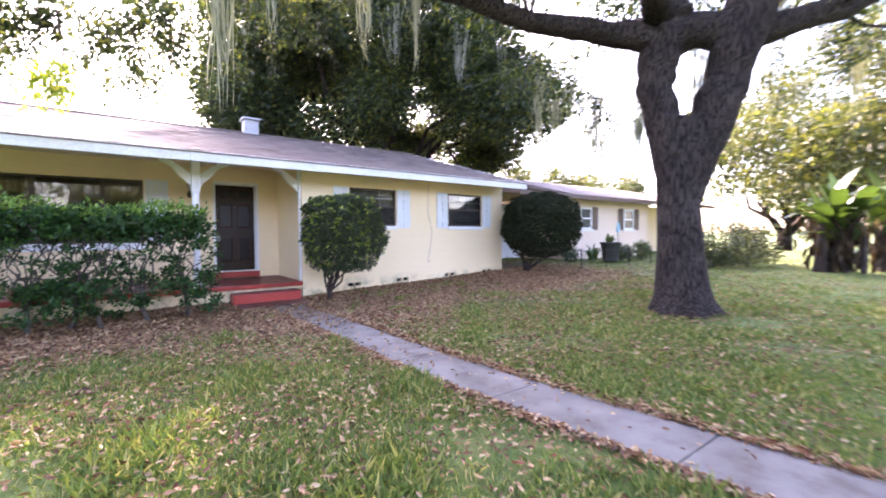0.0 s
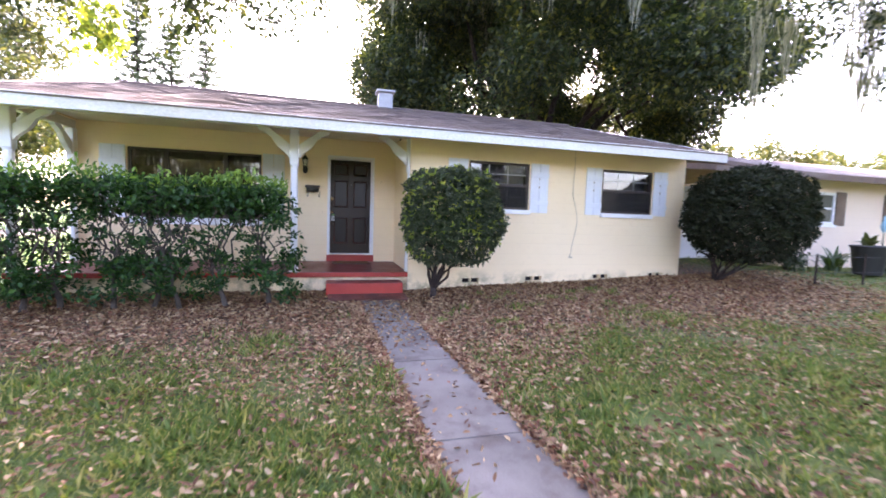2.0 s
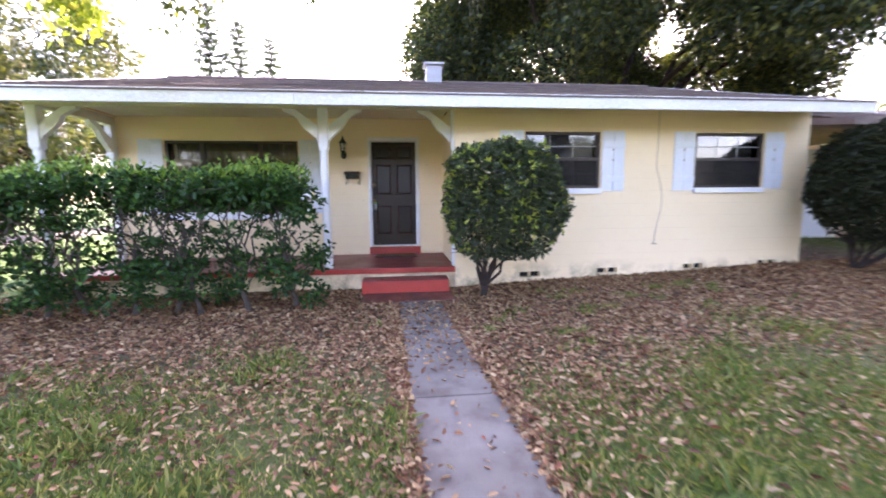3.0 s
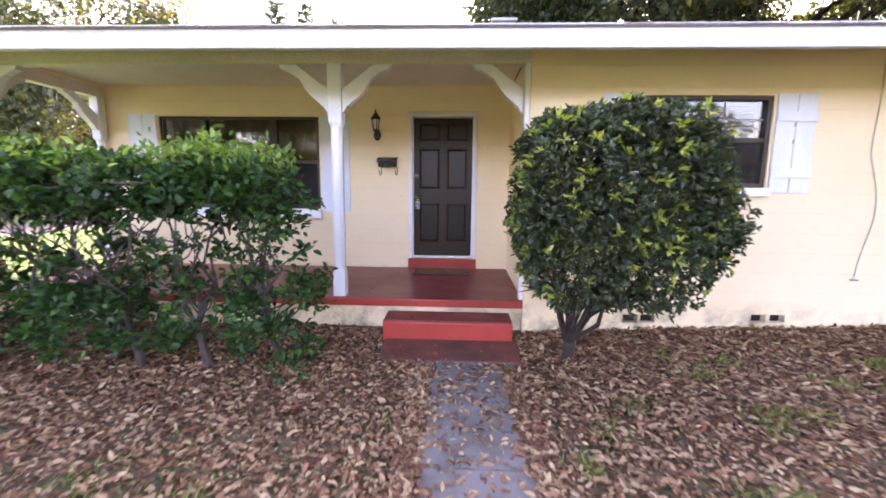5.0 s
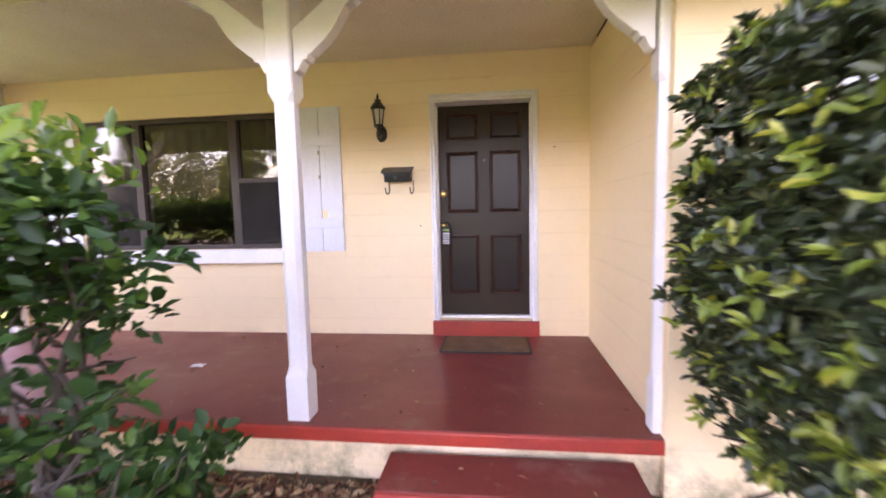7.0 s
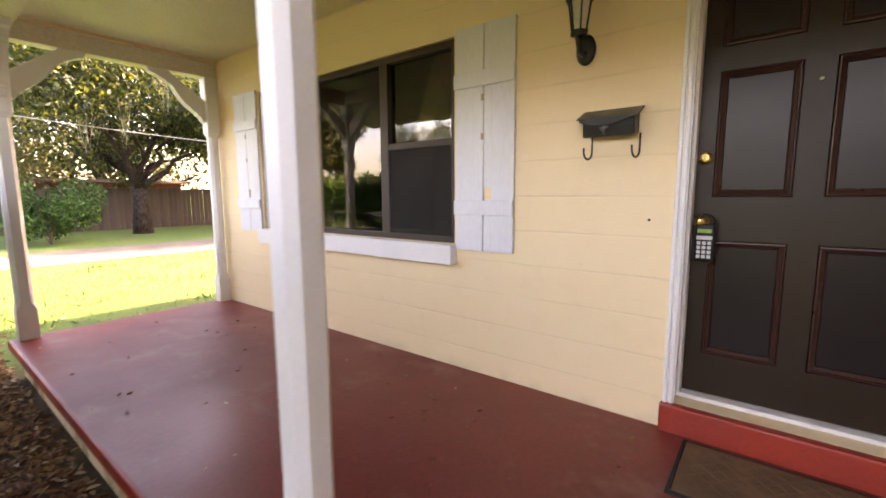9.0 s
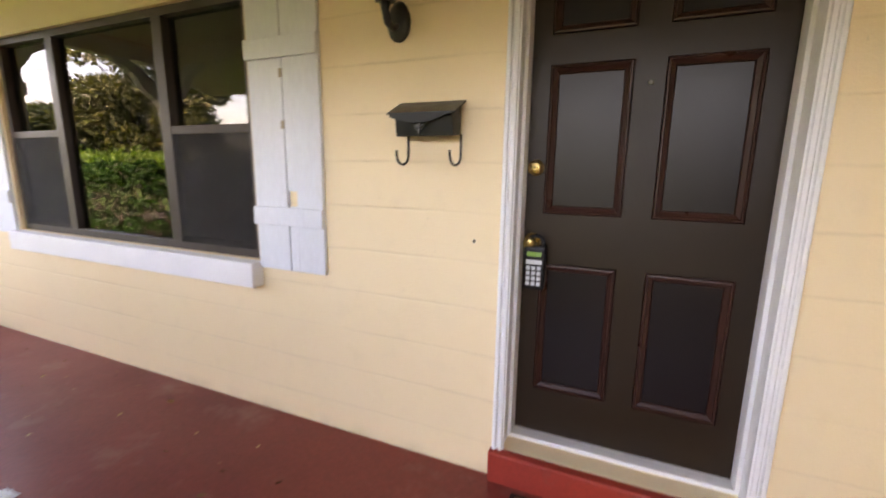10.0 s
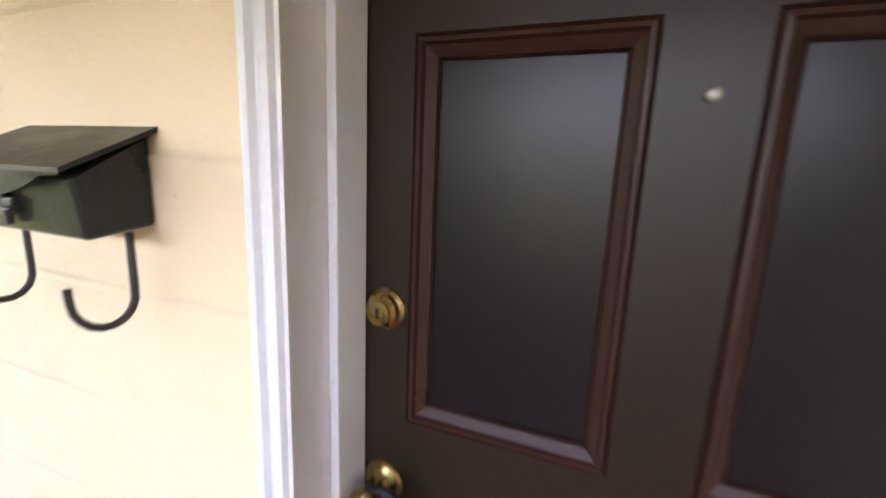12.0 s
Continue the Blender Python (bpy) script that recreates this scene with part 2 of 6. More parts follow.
CLOTH = surface("valance_cloth", (0.22, 0.17, 0.11), (0.17, 0.13, 0.085), 6, 150, 0.9, 0.4, stretch=(3, 1, 0.3))
BLIND = surface("pale_blind", (0.50, 0.51, 0.50), (0.44, 0.45, 0.44), 3, 60, 0.7, 0.05)
# Indoor floor, walls and ceiling: the dimness is put into one dark colour.
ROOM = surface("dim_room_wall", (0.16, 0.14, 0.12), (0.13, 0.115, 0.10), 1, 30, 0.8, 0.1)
BARK = bark_mat("oak_bark", (0.090, 0.070, 0.058), (0.044, 0.033, 0.028), (0.010, 0.007, 0.006))
TWIG = surface("grey_twig_bark", (0.12, 0.095, 0.075), (0.06, 0.047, 0.038), 9, 80, 0.9, 0.5)
DARK_VOID = surface("dark_vent_hole", (0.012, 0.011, 0.010), (0.02, 0.018, 0.015), 9, 60, 0.9, 0.2)
ASPHALT = surface("asphalt", (0.085, 0.082, 0.08), (0.06, 0.058, 0.056), 0.8, 60, 0.9, 0.4)
# Lane colour is darkened: the tree shade across it is put into the base.
DRIVE = surface("shade_darkened_drive", (0.10, 0.088, 0.076), (0.07, 0.062, 0.054), 0.7, 30, 0.95, 0.4)
FENCE = surface("weathered_fence_boards", (0.060, 0.044, 0.036), (0.038, 0.029, 0.025), 1.2, 30, 0.9, 0.3, random=0.25, stretch=(1, 1, 0.2))
NB_WALL = block_paint("neighbour_wall_paint", (0.80, 0.64, 0.50), (0.77, 0.60, 0.47), (0.30, 0.26, 0.2))
NB_ROOF = surface("neighbour_roof_shingle", (0.23, 0.17, 0.14), (0.15, 0.115, 0.10), 1.5, 20, 0.95, 0.6)
NB_SHUT = surface("brown_shutter_paint", (0.16, 0.10, 0.075), (0.12, 0.08, 0.06), 4, 60, 0.6, 0.2)
POT = surface("dark_planter_tub", (0.035, 0.033, 0.033), (0.05, 0.047, 0.045), 4, 60, 0.55, 0.1)
BLUE = surface("pale_blue_ornament", (0.28, 0.52, 0.60), (0.24, 0.45, 0.55), 6, 60, 0.5, 0.1)
CABLE = surface("weathered_cable", (0.20, 0.18, 0.16), (0.15, 0.135, 0.12), 4, 90, 0.6, 0.0)
HOOK = surface("dull_iron_hook", (0.045, 0.040, 0.034), (0.032, 0.028, 0.024), 12, 90, 0.5, 0.1, metal=0.3)
WIRE = surface("cable_grey", (0.45, 0.44, 0.42), (0.38, 0.37, 0.35), 4, 90, 0.6, 0.0)


def shingle_mat():
    m, n, l, p = nodes_of("asphalt_shingle")
    tc = n.new("ShaderNodeTexCoord").outputs["Object"]
    oi = n.new("ShaderNodeNewGeometry").outputs["Random Per Island"]
    col = ramp(n, l, oi, [(0.0, (0.118, 0.090, 0.083)), (0.4, (0.158, 0.122, 0.110)), (0.75, (0.205, 0.158, 0.138)), (1.0, (0.135, 0.106, 0.100))])
    st = noise_node(n, l, tc, 0.45, 6, 0.65)
    col = mixed(n, l, ramp(n, l, st, [(0.48, (0,) * 3), (0.66, (0.7,) * 3)]), col, (0.080, 0.070, 0.068))
    gr = noise_node(n, l, tc, 160, 2)
    col = mixed(n, l, 1.0, col, ramp(n, l, gr, [(0.3, (0.7,) * 3), (0.7, (1.25,) * 3)]), 'MULTIPLY')
    l.new(col, p.inputs["Base Color"])
    p.inputs["Roughness"].default_value = 0.80
    p.inputs["Specular IOR Level"].default_value = 0.3
    b = n.new("ShaderNodeBump")
    b.inputs["Strength"].default_value, b.inputs["Distance"].default_value = 0.5, 0.004
    l.new(gr, b.inputs["Height"])
    l.new(b.outputs[0], p.inputs["Normal"])
    return m


SHINGLE = shingle_mat()


def ground_mat():
    """Soil, thatch and grass: soil and litter by the house, greener out on the lawn."""
    m, n, l, p = nodes_of("lawn_soil")
    tc = n.new("ShaderNodeTexCoord").outputs["Object"]
    sx = n.new("ShaderNodeSeparateXYZ")
    l.new(tc, sx.inputs[0])
    a = noise_node(n, l, tc, 0.55, 6, 0.6)
    b_ = noise_node(n, l, tc, 5.0, 5, 0.65)
    c = noise_node(n, l, tc, 55, 4, 0.7)
    grass = ramp(n, l, b_, [(0.30, (0.050, 0.100, 0.012)), (0.5, (0.085, 0.130, 0.020)), (0.72, (0.16, 0.150, 0.05))])
    fresh = ramp(n, l, b_, [(0.30, (0.038, 0.105, 0.010)), (0.6, (0.065, 0.135, 0.016)), (0.8, (0.10, 0.155, 0.028))])
    soil = ramp(n, l, b_, [(0.3, (0.050, 0.030, 0.020)), (0.55, (0.105, 0.065, 0.042)), (0.75, (0.17, 0.115, 0.075))])
    near = n.new("ShaderNodeMapRange")
    near.inputs[1].default_value, near.inputs[2].default_value = -6.6, -3.2
    l.new(sx.outputs[1], near.inputs[0])
    side = n.new("ShaderNodeMapRange")
    side.inputs[1].default_value, side.inputs[2].default_value = -5.6, -4.8
    l.new(sx.outputs[0], side.inputs[0])
    grass = mixed(n, l, side.outputs[0], fresh, grass)
    far = n.new("ShaderNodeMapRange")
    far.inputs[1].default_value, far.inputs[2].default_value = 10.5, 8.0
    l.new(sx.outputs[0], far.inputs[0])
    k0 = n.new("ShaderNodeMath")
    k0.operation = 'MULTIPLY'
    l.new(near.outputs[0], k0.inputs[0])
    l.new(side.outputs[0], k0.inputs[1])
    k1 = n.new("ShaderNodeMath")
    k1.operation = 'MULTIPLY'
    l.new(k0.outputs[0], k1.inputs[0])
    l.new(far.outputs[0], k1.inputs[1])
    k = n.new("ShaderNodeMath")
    k.operation = 'MULTIPLY_ADD'
    k.use_clamp = True
    l.new(k1.outputs[0], k.inputs[0])
    k.inputs[1].default_value = 0.9
    l.new(ramp(n, l, a, [(0.5, (0,) * 3), (0.75, (0.5,) * 3)]), k.inputs[2])
    col = mixed(n, l, k.outputs[0], grass, soil)
    col = mixed(n, l, 1.0, col, ramp(n, l, c, [(0.25, (0.55,) * 3), (0.75, (1.4,) * 3)]), 'MULTIPLY')
    l.new(col, p.inputs["Base Color"])
    p.inputs["Roughness"].default_value = 0.95
    bp = n.new("ShaderNodeBump")
    bp.inputs["Strength"].default_value, bp.inputs["Distance"].default_value = 1.0, 0.03
    l.new(c, bp.inputs["Height"])
    l.new(bp.outputs[0], p.inputs["Normal"])
    return m


GROUND = ground_mat()
L_HEDGE = leaf_mat("hedge_leaf", [(0, (0.012, 0.042, 0.013)), (0.5, (0.018, 0.060, 0.016)), (0.85, (0.032, 0.098, 0.022)), (1, (0.07, 0.155, 0.03))], 0.28, 0.40, 0.24)
# Young crest leaves; the sunlit hedge top is put into their colour too.
L_YOUNG_LIT = leaf_mat("young_lit_hedge_leaf", [(0, (0.055, 0.13, 0.026)), (0.6, (0.105, 0.21, 0.036)), (1, (0.24, 0.36, 0.07))], 0.42, 0.4)
L_BUSH = leaf_mat("bush_leaf", [(0, (0.020, 0.036, 0.018)), (0.5, (0.034, 0.058, 0.024)), (0.85, (0.055, 0.085, 0.032)), (1, (0.10, 0.11, 0.045))], 0.2, 0.34, 0.5)
L_BUSH_Y = leaf_mat("young_bush_leaf", [(0, (0.13, 0.21, 0.04)), (0.6, (0.26, 0.33, 0.06)), (1, (0.45, 0.44, 0.10))], 0.4, 0.35)
L_DARK = leaf_mat("dark_bush_leaf", [(0, (0.014, 0.022, 0.012)), (0.6, (0.022, 0.032, 0.015)), (1, (0.05, 0.052, 0.025))], 0.12, 0.5, 0.25)
L_OAK = leaf_mat("oak_leaf", [(0, (0.016, 0.028, 0.014)), (0.5, (0.028, 0.044, 0.018)), (0.8, (0.050, 0.068, 0.024)), (1, (0.16, 0.17, 0.04))], 0.36, 0.5, 0.3)
L_LIGHT = leaf_mat("light_tree_leaf", [(0, (0.034, 0.050, 0.022)), (0.5, (0.064, 0.080, 0.030)), (1, (0.145, 0.145, 0.048))], 0.32, 0.5)
L_PINE = leaf_mat("pine_needle", [(0, (0.03, 0.055, 0.035)), (1, (0.06, 0.09, 0.05))], 0.25, 0.5)
L_MOSS = leaf_mat("hanging_moss", [(0, (0.17, 0.175, 0.145)), (0.6, (0.24, 0.245, 0.20)), (1, (0.33, 0.33, 0.27))], 0.4, 0.8, 0.2, 0.9)
L_WITHERED = leaf_mat("withered_leaf", [(0, (0.022, 0.014, 0.009)), (0.7, (0.050, 0.032, 0.018)), (1, (0.12, 0.085, 0.045))], 0.15, 0.8, 0.2)
L_BANANA = leaf_mat("banana_leaf", [(0, (0.022, 0.042, 0.012)), (0.6, (0.045, 0.080, 0.02)), (1, (0.12, 0.14, 0.04))], 0.3, 0.45)
L_GRASS = leaf_mat("grass_blade", [(0, (0.064, 0.112, 0.028)), (0.45, (0.118, 0.175, 0.045)), (0.75, (0.19, 0.215, 0.062)), (1, (0.34, 0.30, 0.14))], 0.35, 0.55, 0.3)
L_FRESH = leaf_mat("fresh_grass_blade", [(0, (0.035, 0.090, 0.016)), (0.6, (0.065, 0.140, 0.024)), (1, (0.12, 0.18, 0.04))], 0.3, 0.55, 0.3, 1.0)
L_FALLEN = leaf_mat("fallen_leaf", [(0, (0.070, 0.028, 0.015)), (0.3, (0.165, 0.074, 0.036)), (0.58, (0.29, 0.165, 0.085)), (0.88, (0.45, 0.32, 0.18)), (1, (0.22, 0.06, 0.03))], 0.12, 0.6, 0.3, 0.9)
TRUNK_DARK = surface("dark_stem_bark", (0.045, 0.028, 0.022), (0.03, 0.02, 0.016), 9, 60, 0.9, 0.5)

# ---- mesh helpers ----
def thing(name, at, label, category, group="", kind=""):
    ob = new(name)
    ob.empty_display_size = 0.1
    ob.location = at
    return tagged(ob, label, category, group, kind)


def finish(name, me, material, parent, label=""):
    ob = new(name, me)
    if material is not None and not me.materials:
        me.materials.append(material)
    if parent is not None:
        ob.parent = parent
        at = Vector(parent.location)
        up = parent
        while up.parent is not None:
            up = up.parent
            at = Vector(up.location)
        ob.matrix_parent_inverse = Matrix.Translation(-at) if parent.type == 'EMPTY' else Matrix.Identity(4)
    if label:
        ob["label"] = label
    return ob


def part(name, bm, material, parent=None, label="", smooth=False):
    me = bpy.data.meshes.new(name)
    bmesh.ops.recalc_face_normals(bm, faces=bm.faces)
    bm.to_mesh(me)
    bm.free()
    if smooth:
        me.polygons.foreach_set("use_smooth", [True] * len(me.polygons))
    return finish(name, me, material, parent, label)


def structure(name, bm, material, label, category):
    return tagged(part(name, bm, material), label, category, kind="structure")


def box(bm, x0, x1, y0, y1, z0, z1, bevel=0.0, turn=None):
    r = bmesh.ops.create_cube(bm, size=1.0)
    vs = r["verts"]
    for v in vs:
        v.co = Vector(((x0 + x1) / 2 + v.co.x * (x1 - x0), (y0 + y1) / 2 + v.co.y * (y1 - y0), (z0 + z1) / 2 + v.co.z * (z1 - z0)))
    if bevel:
        es = {e for v in vs for e in v.link_edges}
        r = bmesh.ops.bevel(bm, geom=list(es), offset=bevel, segments=2, profile=0.6, affect='EDGES')
        vs = r["verts"]
    if turn is not None:
        bmesh.ops.transform(bm, matrix=turn, verts=list(vs))
    return vs


def boxes(*rows, bevel=0.0):
    bm = bmesh.new()
    for r in rows:
        box(bm, *r, bevel=bevel)
    return bm


def tube(bm, pts, radii, sides=8, wobble=0.0, rng=None, ref=None):
    rings = []
    for i, p in enumerate(pts):
        p = Vector(p)
        d = Vector(pts[min(i + 1, len(pts) - 1)]) - Vector(pts[max(i - 1, 0)])
        d.normalize()
        a = d.orthogonal() if abs(d.z) > 0.9 else d.cross(Vector((0, 0, 1)))
        if abs(d.z) > 0.9:
            a = Vector((1, 0, 0)) - d * d.x
        if ref is not None:
            a = Vector(ref) - d * d.dot(Vector(ref))
        a.normalize()
        b = d.cross(a)
        ring = []
        for k in range(sides):
            t = 2 * math.pi * k / sides
            w = 1 + (rng.uniform(-wobble, wobble) if rng else 0)
            ring.append(bm.verts.new(p + (a * math.cos(t) + b * math.sin(t)) * radii[i] * w))
        rings.append(ring)
    for u, v in zip(rings, rings[1:]):
        for k in range(sides):
            bm.faces.new((u[k], u[(k + 1) % sides], v[(k + 1) % sides], v[k]))
    bm.faces.new(rings[0][::-1])
    bm.faces.new(rings[-1])


def extrude_outline(bm, pts, y0, y1, axis='y'):
    """A prism of an outline in x, z (or y, z), between two planes."""
    def co(p, d):
        return Vector((p[0], d, p[1])) if axis == 'y' else Vector((d, p[0], p[1]))
    a = [bm.verts.new(co(p, y0)) for p in pts]
    b = [bm.verts.new(co(p, y1)) for p in pts]
    bm.faces.new(a)
    bm.faces.new(b[::-1])
    for k in range(len(pts)):
        j = (k + 1) % len(pts)
        bm.faces.new((a[k], a[j], b[j], b[k]))


def lathe(bm, cx, cy, rows, sides=20, axis='z', cz=0.0):
    rings = []
    for h, r in rows:
        ring = []
        for k in range(sides):
            t = 2 * math.pi * k / sides
            if axis == 'z':
                ring.append(bm.verts.new((cx + r * math.cos(t), cy + r * math.sin(t), h)))
            else:
                ring.append(bm.verts.new((cx + r * math.cos(t), h, cz + r * math.sin(t))))
        rings.append(ring)
    for u, v in zip(rings, rings[1:]):
        for k in range(sides):
            bm.faces.new((u[k], u[(k + 1) % sides], v[(k + 1) % sides], v[k]))
    bm.faces.new(rings[0][::-1])
    bm.faces.new(rings[-1])


def np_mesh(name, verts, faces):
    """A mesh from arrays: verts (n, 3), faces (m, k) with one k."""
    me = bpy.data.meshes.new(name)
    m, k = faces.shape
    me.vertices.add(len(verts))
    me.vertices.foreach_set("co", verts.astype(np.float32).ravel())
    me.loops.add(m * k)
    me.loops.foreach_set("vertex_index", faces.astype(np.int32).ravel())
    me.polygons.add(m)
    me.polygons.foreach_set("loop_start", np.arange(0, m * k, k, dtype=np.int32))
    me.update(calc_edges=True)
    return me


def unit(v):
    return v / (np.linalg.norm(v, axis=1, keepdims=True) + 1e-9)


def leaf_mesh(name, P, D, size, rng, width=0.42, fold=0.18, droop=0.15, broad=True):
    """Leaves at P pointing along D: two halves folded on the midrib, pointed at the tip."""
    n = len(P)
    u = unit(D)
    r = rng.normal(size=(n, 3))
    r[:, 2] += 1.2
    w = unit(np.cross(u, r))
    nn = np.cross(w, u)
    s = size[:, None]
    if broad:
        L1 = P + u * s * 0.30 + w * s * width * 0.46 + nn * s * fold * 0.5
        L2 = P + u * s * 0.68 + w * s * width * 0.42 + nn * s * fold * 0.45
        R1 = P + u * s * 0.30 - w * s * width * 0.46 + nn * s * fold * 0.5
        R2 = P + u * s * 0.68 - w * s * width * 0.42 + nn * s * fold * 0.45
        T = P + u * s - nn * s * droop
        V = np.stack([P, L1, L2, T, R2, R1], 1).reshape(-1, 3)
        b = np.arange(n)[:, None] * 6
        F = np.concatenate([b + np.array([[0, 1, 2, 3]]), b + np.array([[0, 3, 4, 5]])], 0)
    else:
        L1 = P + u * s * 0.45 + w * s * width * 0.5 + nn * s * fold * 0.5
        R1 = P + u * s * 0.45 - w * s * width * 0.5 + nn * s * fold * 0.5
        T = P + u * s - nn * s * droop
        V = np.stack([P, L1, T, R1], 1).reshape(-1, 3)
        b = np.arange(n)[:, None] * 4
        F = np.concatenate([b + np.array([[0, 1, 2]]), b + np.array([[0, 2, 3]])], 0)
    return np_mesh(name, V, F)


def leaves(name, parent, material, P, D, size, rng, label="", **kw):
    ob = finish(name, leaf_mesh(name, P, D, size, rng, **kw), material, parent, label)
    ob["kind"] = "stuff"
    return ob


def sphere_dirs(n, rng):
    return unit(rng.normal(size=(n, 3)))


def step01(a, b, v):
    t = np.clip((v - a) / (b - a), 0, 1)
    return t * t * (3 - 2 * t)


def ground_z(x, y):
    x, y = np.asarray(x, float), np.asarray(y, float)
    near = 0.045 * step01(-3.4, -1.7, y) * step01(-13, -7, x)
    rise = 0.042 * np.clip(x - 1.0, 0, 8) * step01(-14, -8, y)
    return near + rise + 0.012 * np.sin(1.7 * x + 0.6) * np.cos(1.3 * y)


def gz(x, y):
    return float(ground_z(x, y))


def path_mid(y):
    return np.interp(y, [-18, -10.5, -9, -7.4, -5, -2.8], [1.9, 0.85, 0.65, 0.53, 0.43, 0.36])


# ---- ground, path, road ----
def build_ground():
    a = np.concatenate([np.linspace(-900, -30, 8), np.linspace(-24, -14, 6), np.arange(-12, 20.01, 0.25), np.linspace(23, 40, 6), np.linspace(80, 900, 7)])
    b = np.concatenate([np.linspace(-900, -40, 7), np.linspace(-32, -16, 7), np.arange(-14.5, 3.01, 0.25), np.linspace(6, 40, 8), np.linspace(90, 900, 7)])
    X, Y = np.meshgrid(a, b, indexing="ij")
    Z = ground_z(X, Y)
    V = np.stack([X, Y, Z], -1).reshape(-1, 3)
    i, j = np.meshgrid(np.arange(len(a) - 1), np.arange(len(b) - 1), indexing="ij")
    k = (i * len(b) + j).ravel()
    F = np.stack([k, k + len(b), k + len(b) + 1, k + 1], 1)
    ob = finish("ground", np_mesh("ground", V, F), GROUND, None)
    ob.data.polygons.foreach_set("use_smooth", [True] * len(ob.data.polygons))
    tagged(ob, "leaf-strewn front lawn of coarse grass and bare soil", "ground", kind="structure")


build_ground()


def strip(name, rows, material, thick, label, category):
    """A low slab that follows the ground: rows of (left xy, right xy)."""
    bm = bmesh.new()
    top = [[bm.verts.new((p[0], p[1], gz(*p) + thick)) for p in r] for r in rows]
    bot = [[bm.verts.new((p[0], p[1], gz(*p) - 0.08)) for p in r] for r in rows]
    for k in range(len(rows) - 1):
        bm.faces.new((top[k][0], top[k][1], top[k + 1][1], top[k + 1][0]))
        bm.faces.new((top[k][0], top[k + 1][0], bot[k + 1][0], bot[k][0]))
        bm.faces.new((top[k][1], bot[k][1], bot[k + 1][1], top[k + 1][1]))
    for k in (0, -1):
        bm.faces.new((top[k][0], bot[k][0], bot[k][1], top[k][1]))
    return structure(name, bm, material, label, category)


def build_path():
    root = thing("garden_path", (0.4, -6, 0), "narrow worn concrete garden path with leaf-strewn edges", "path", kind="structure")
    rng = random.Random(4)
    y = -2.62
    first = True
    while y > -15.5:
        length = 1.45
        y1 = y - length
        bm = bmesh.new()
        rows = []
        for k in range(7):
            yy = y + (y1 + 0.012 - y) * k / 6
            m = float(path_mid(yy))
            h = 0.34 + rng.uniform(-0.02, 0.02)
            if first and k < 3:
                h = 0.42
            rows.append(((m - h, yy), (m + h, yy)))
        top = [[bm.verts.new((p[0], p[1], gz(*p) + 0.022)) for p in r] for r in rows]
        bot = [[bm.verts.new((p[0], p[1], gz(*p) - 0.06)) for p in r] for r in rows]
        for k in range(6):
            bm.faces.new((top[k][0], top[k][1], top[k + 1][1], top[k + 1][0]))
            bm.faces.new((top[k][0], top[k + 1][0], bot[k + 1][0], bot[k][0]))
            bm.faces.new((top[k][1], bot[k][1], bot[k + 1][1], top[k + 1][1]))
        for k in (0, -1):
            bm.faces.new((top[k][0], bot[k][0], bot[k][1], top[k][1]))
        part("concrete_slab", bm, CONCRETE, root)
        first = False
        y = y1


build_path()
strip("driveway", [((-16.2, yy), (-12.9 + 0.1 * math.sin(yy), yy)) for yy in np.linspace(-18, 34, 22)], DRIVE, 0.02, "gravel lane beside the lawn, darkened as if in tree shade", "driveway")
strip("road", [((xx, -24.5), (xx, -18.2)) for xx in np.linspace(-70, 70, 15)], ASPHALT, 0.02, "grey asphalt street in front of the lawn", "road")

# ---- house ----
WX0, WX1 = -5.05, 7.0          # ends of the house
YR = -1.80                     # face of the bedroom wall
XC = 0.97                      # inner corner of the porch
FLOOR = 0.385
EAVE_Y, EAVE_Z = -2.70, 2.82
RIDGE_Y, RIDGE_Z = 3.27, 4.51
SLOPE = (RIDGE_Z - EAVE_Z) / (RIDGE_Y - EAVE_Y)


def wall_along_x(name, x0, x1, yf, yb, z0, z1, holes, material, label):
    """A wall with openings (x0, x1, z0, z1) that go through it."""
    bm = bmesh.new()
    xs = sorted({x0, x1, *[h[0] for h in holes], *[h[1] for h in holes]})
    for a, b in zip(xs, xs[1:]):
        cuts = sorted([h for h in holes if h[0] <= a and h[1] >= b], key=lambda h: h[2])
        z = z0
        for h in cuts:
            if h[2] > z:
                box(bm, a, b, yf, yb, z, h[2])
            z = h[3]
        if z < z1:
            box(bm, a, b, yf, yb, z, z1)
    bmesh.ops.remove_doubles(bm, verts=bm.verts, dist=0.0005)
    return structure(name, bm, material, label, "wall")


W1 = (-4.13, -1.77, 1.235, 2.555)
W2 = (2.08, 3.32, 1.60, 2.49)
W3 = (4.95, 6.17, 1.60, 2.49)
DOORWAY = (-0.445, 0.485, 0.525, 2.58)
VENTS = [(2.02, 2.17), (2.20, 2.35), (3.33, 3.48), (3.52, 3.67), (4.85, 5.0), (5.04, 5.19), (6.22, 6.37), (6.41, 6.56)]


def vent_z(x):
    return 0.175 + 0.022 * (x - 1.9)


wall_along_x("wall_porch", WX0, XC + 0.1, 0.0, 0.22, 0.0, 3.05, [W1, DOORWAY], CREAM, "cream painted block wall behind the porch")
wall_along_x("wall_front", XC, WX1, YR, YR + 0.2, 0.0, 2.95, [W2, W3] + [(a, b, vent_z(a), vent_z(a) + 0.09) for a, b in VENTS], CREAM, "cream painted block wall with bedroom windows")
structure("wall_porch_side", boxes((XC, XC + 0.2, YR + 0.2, 0.0, 0.0, 2.95)), CREAM, "cream painted block return wall of the porch", "wall")
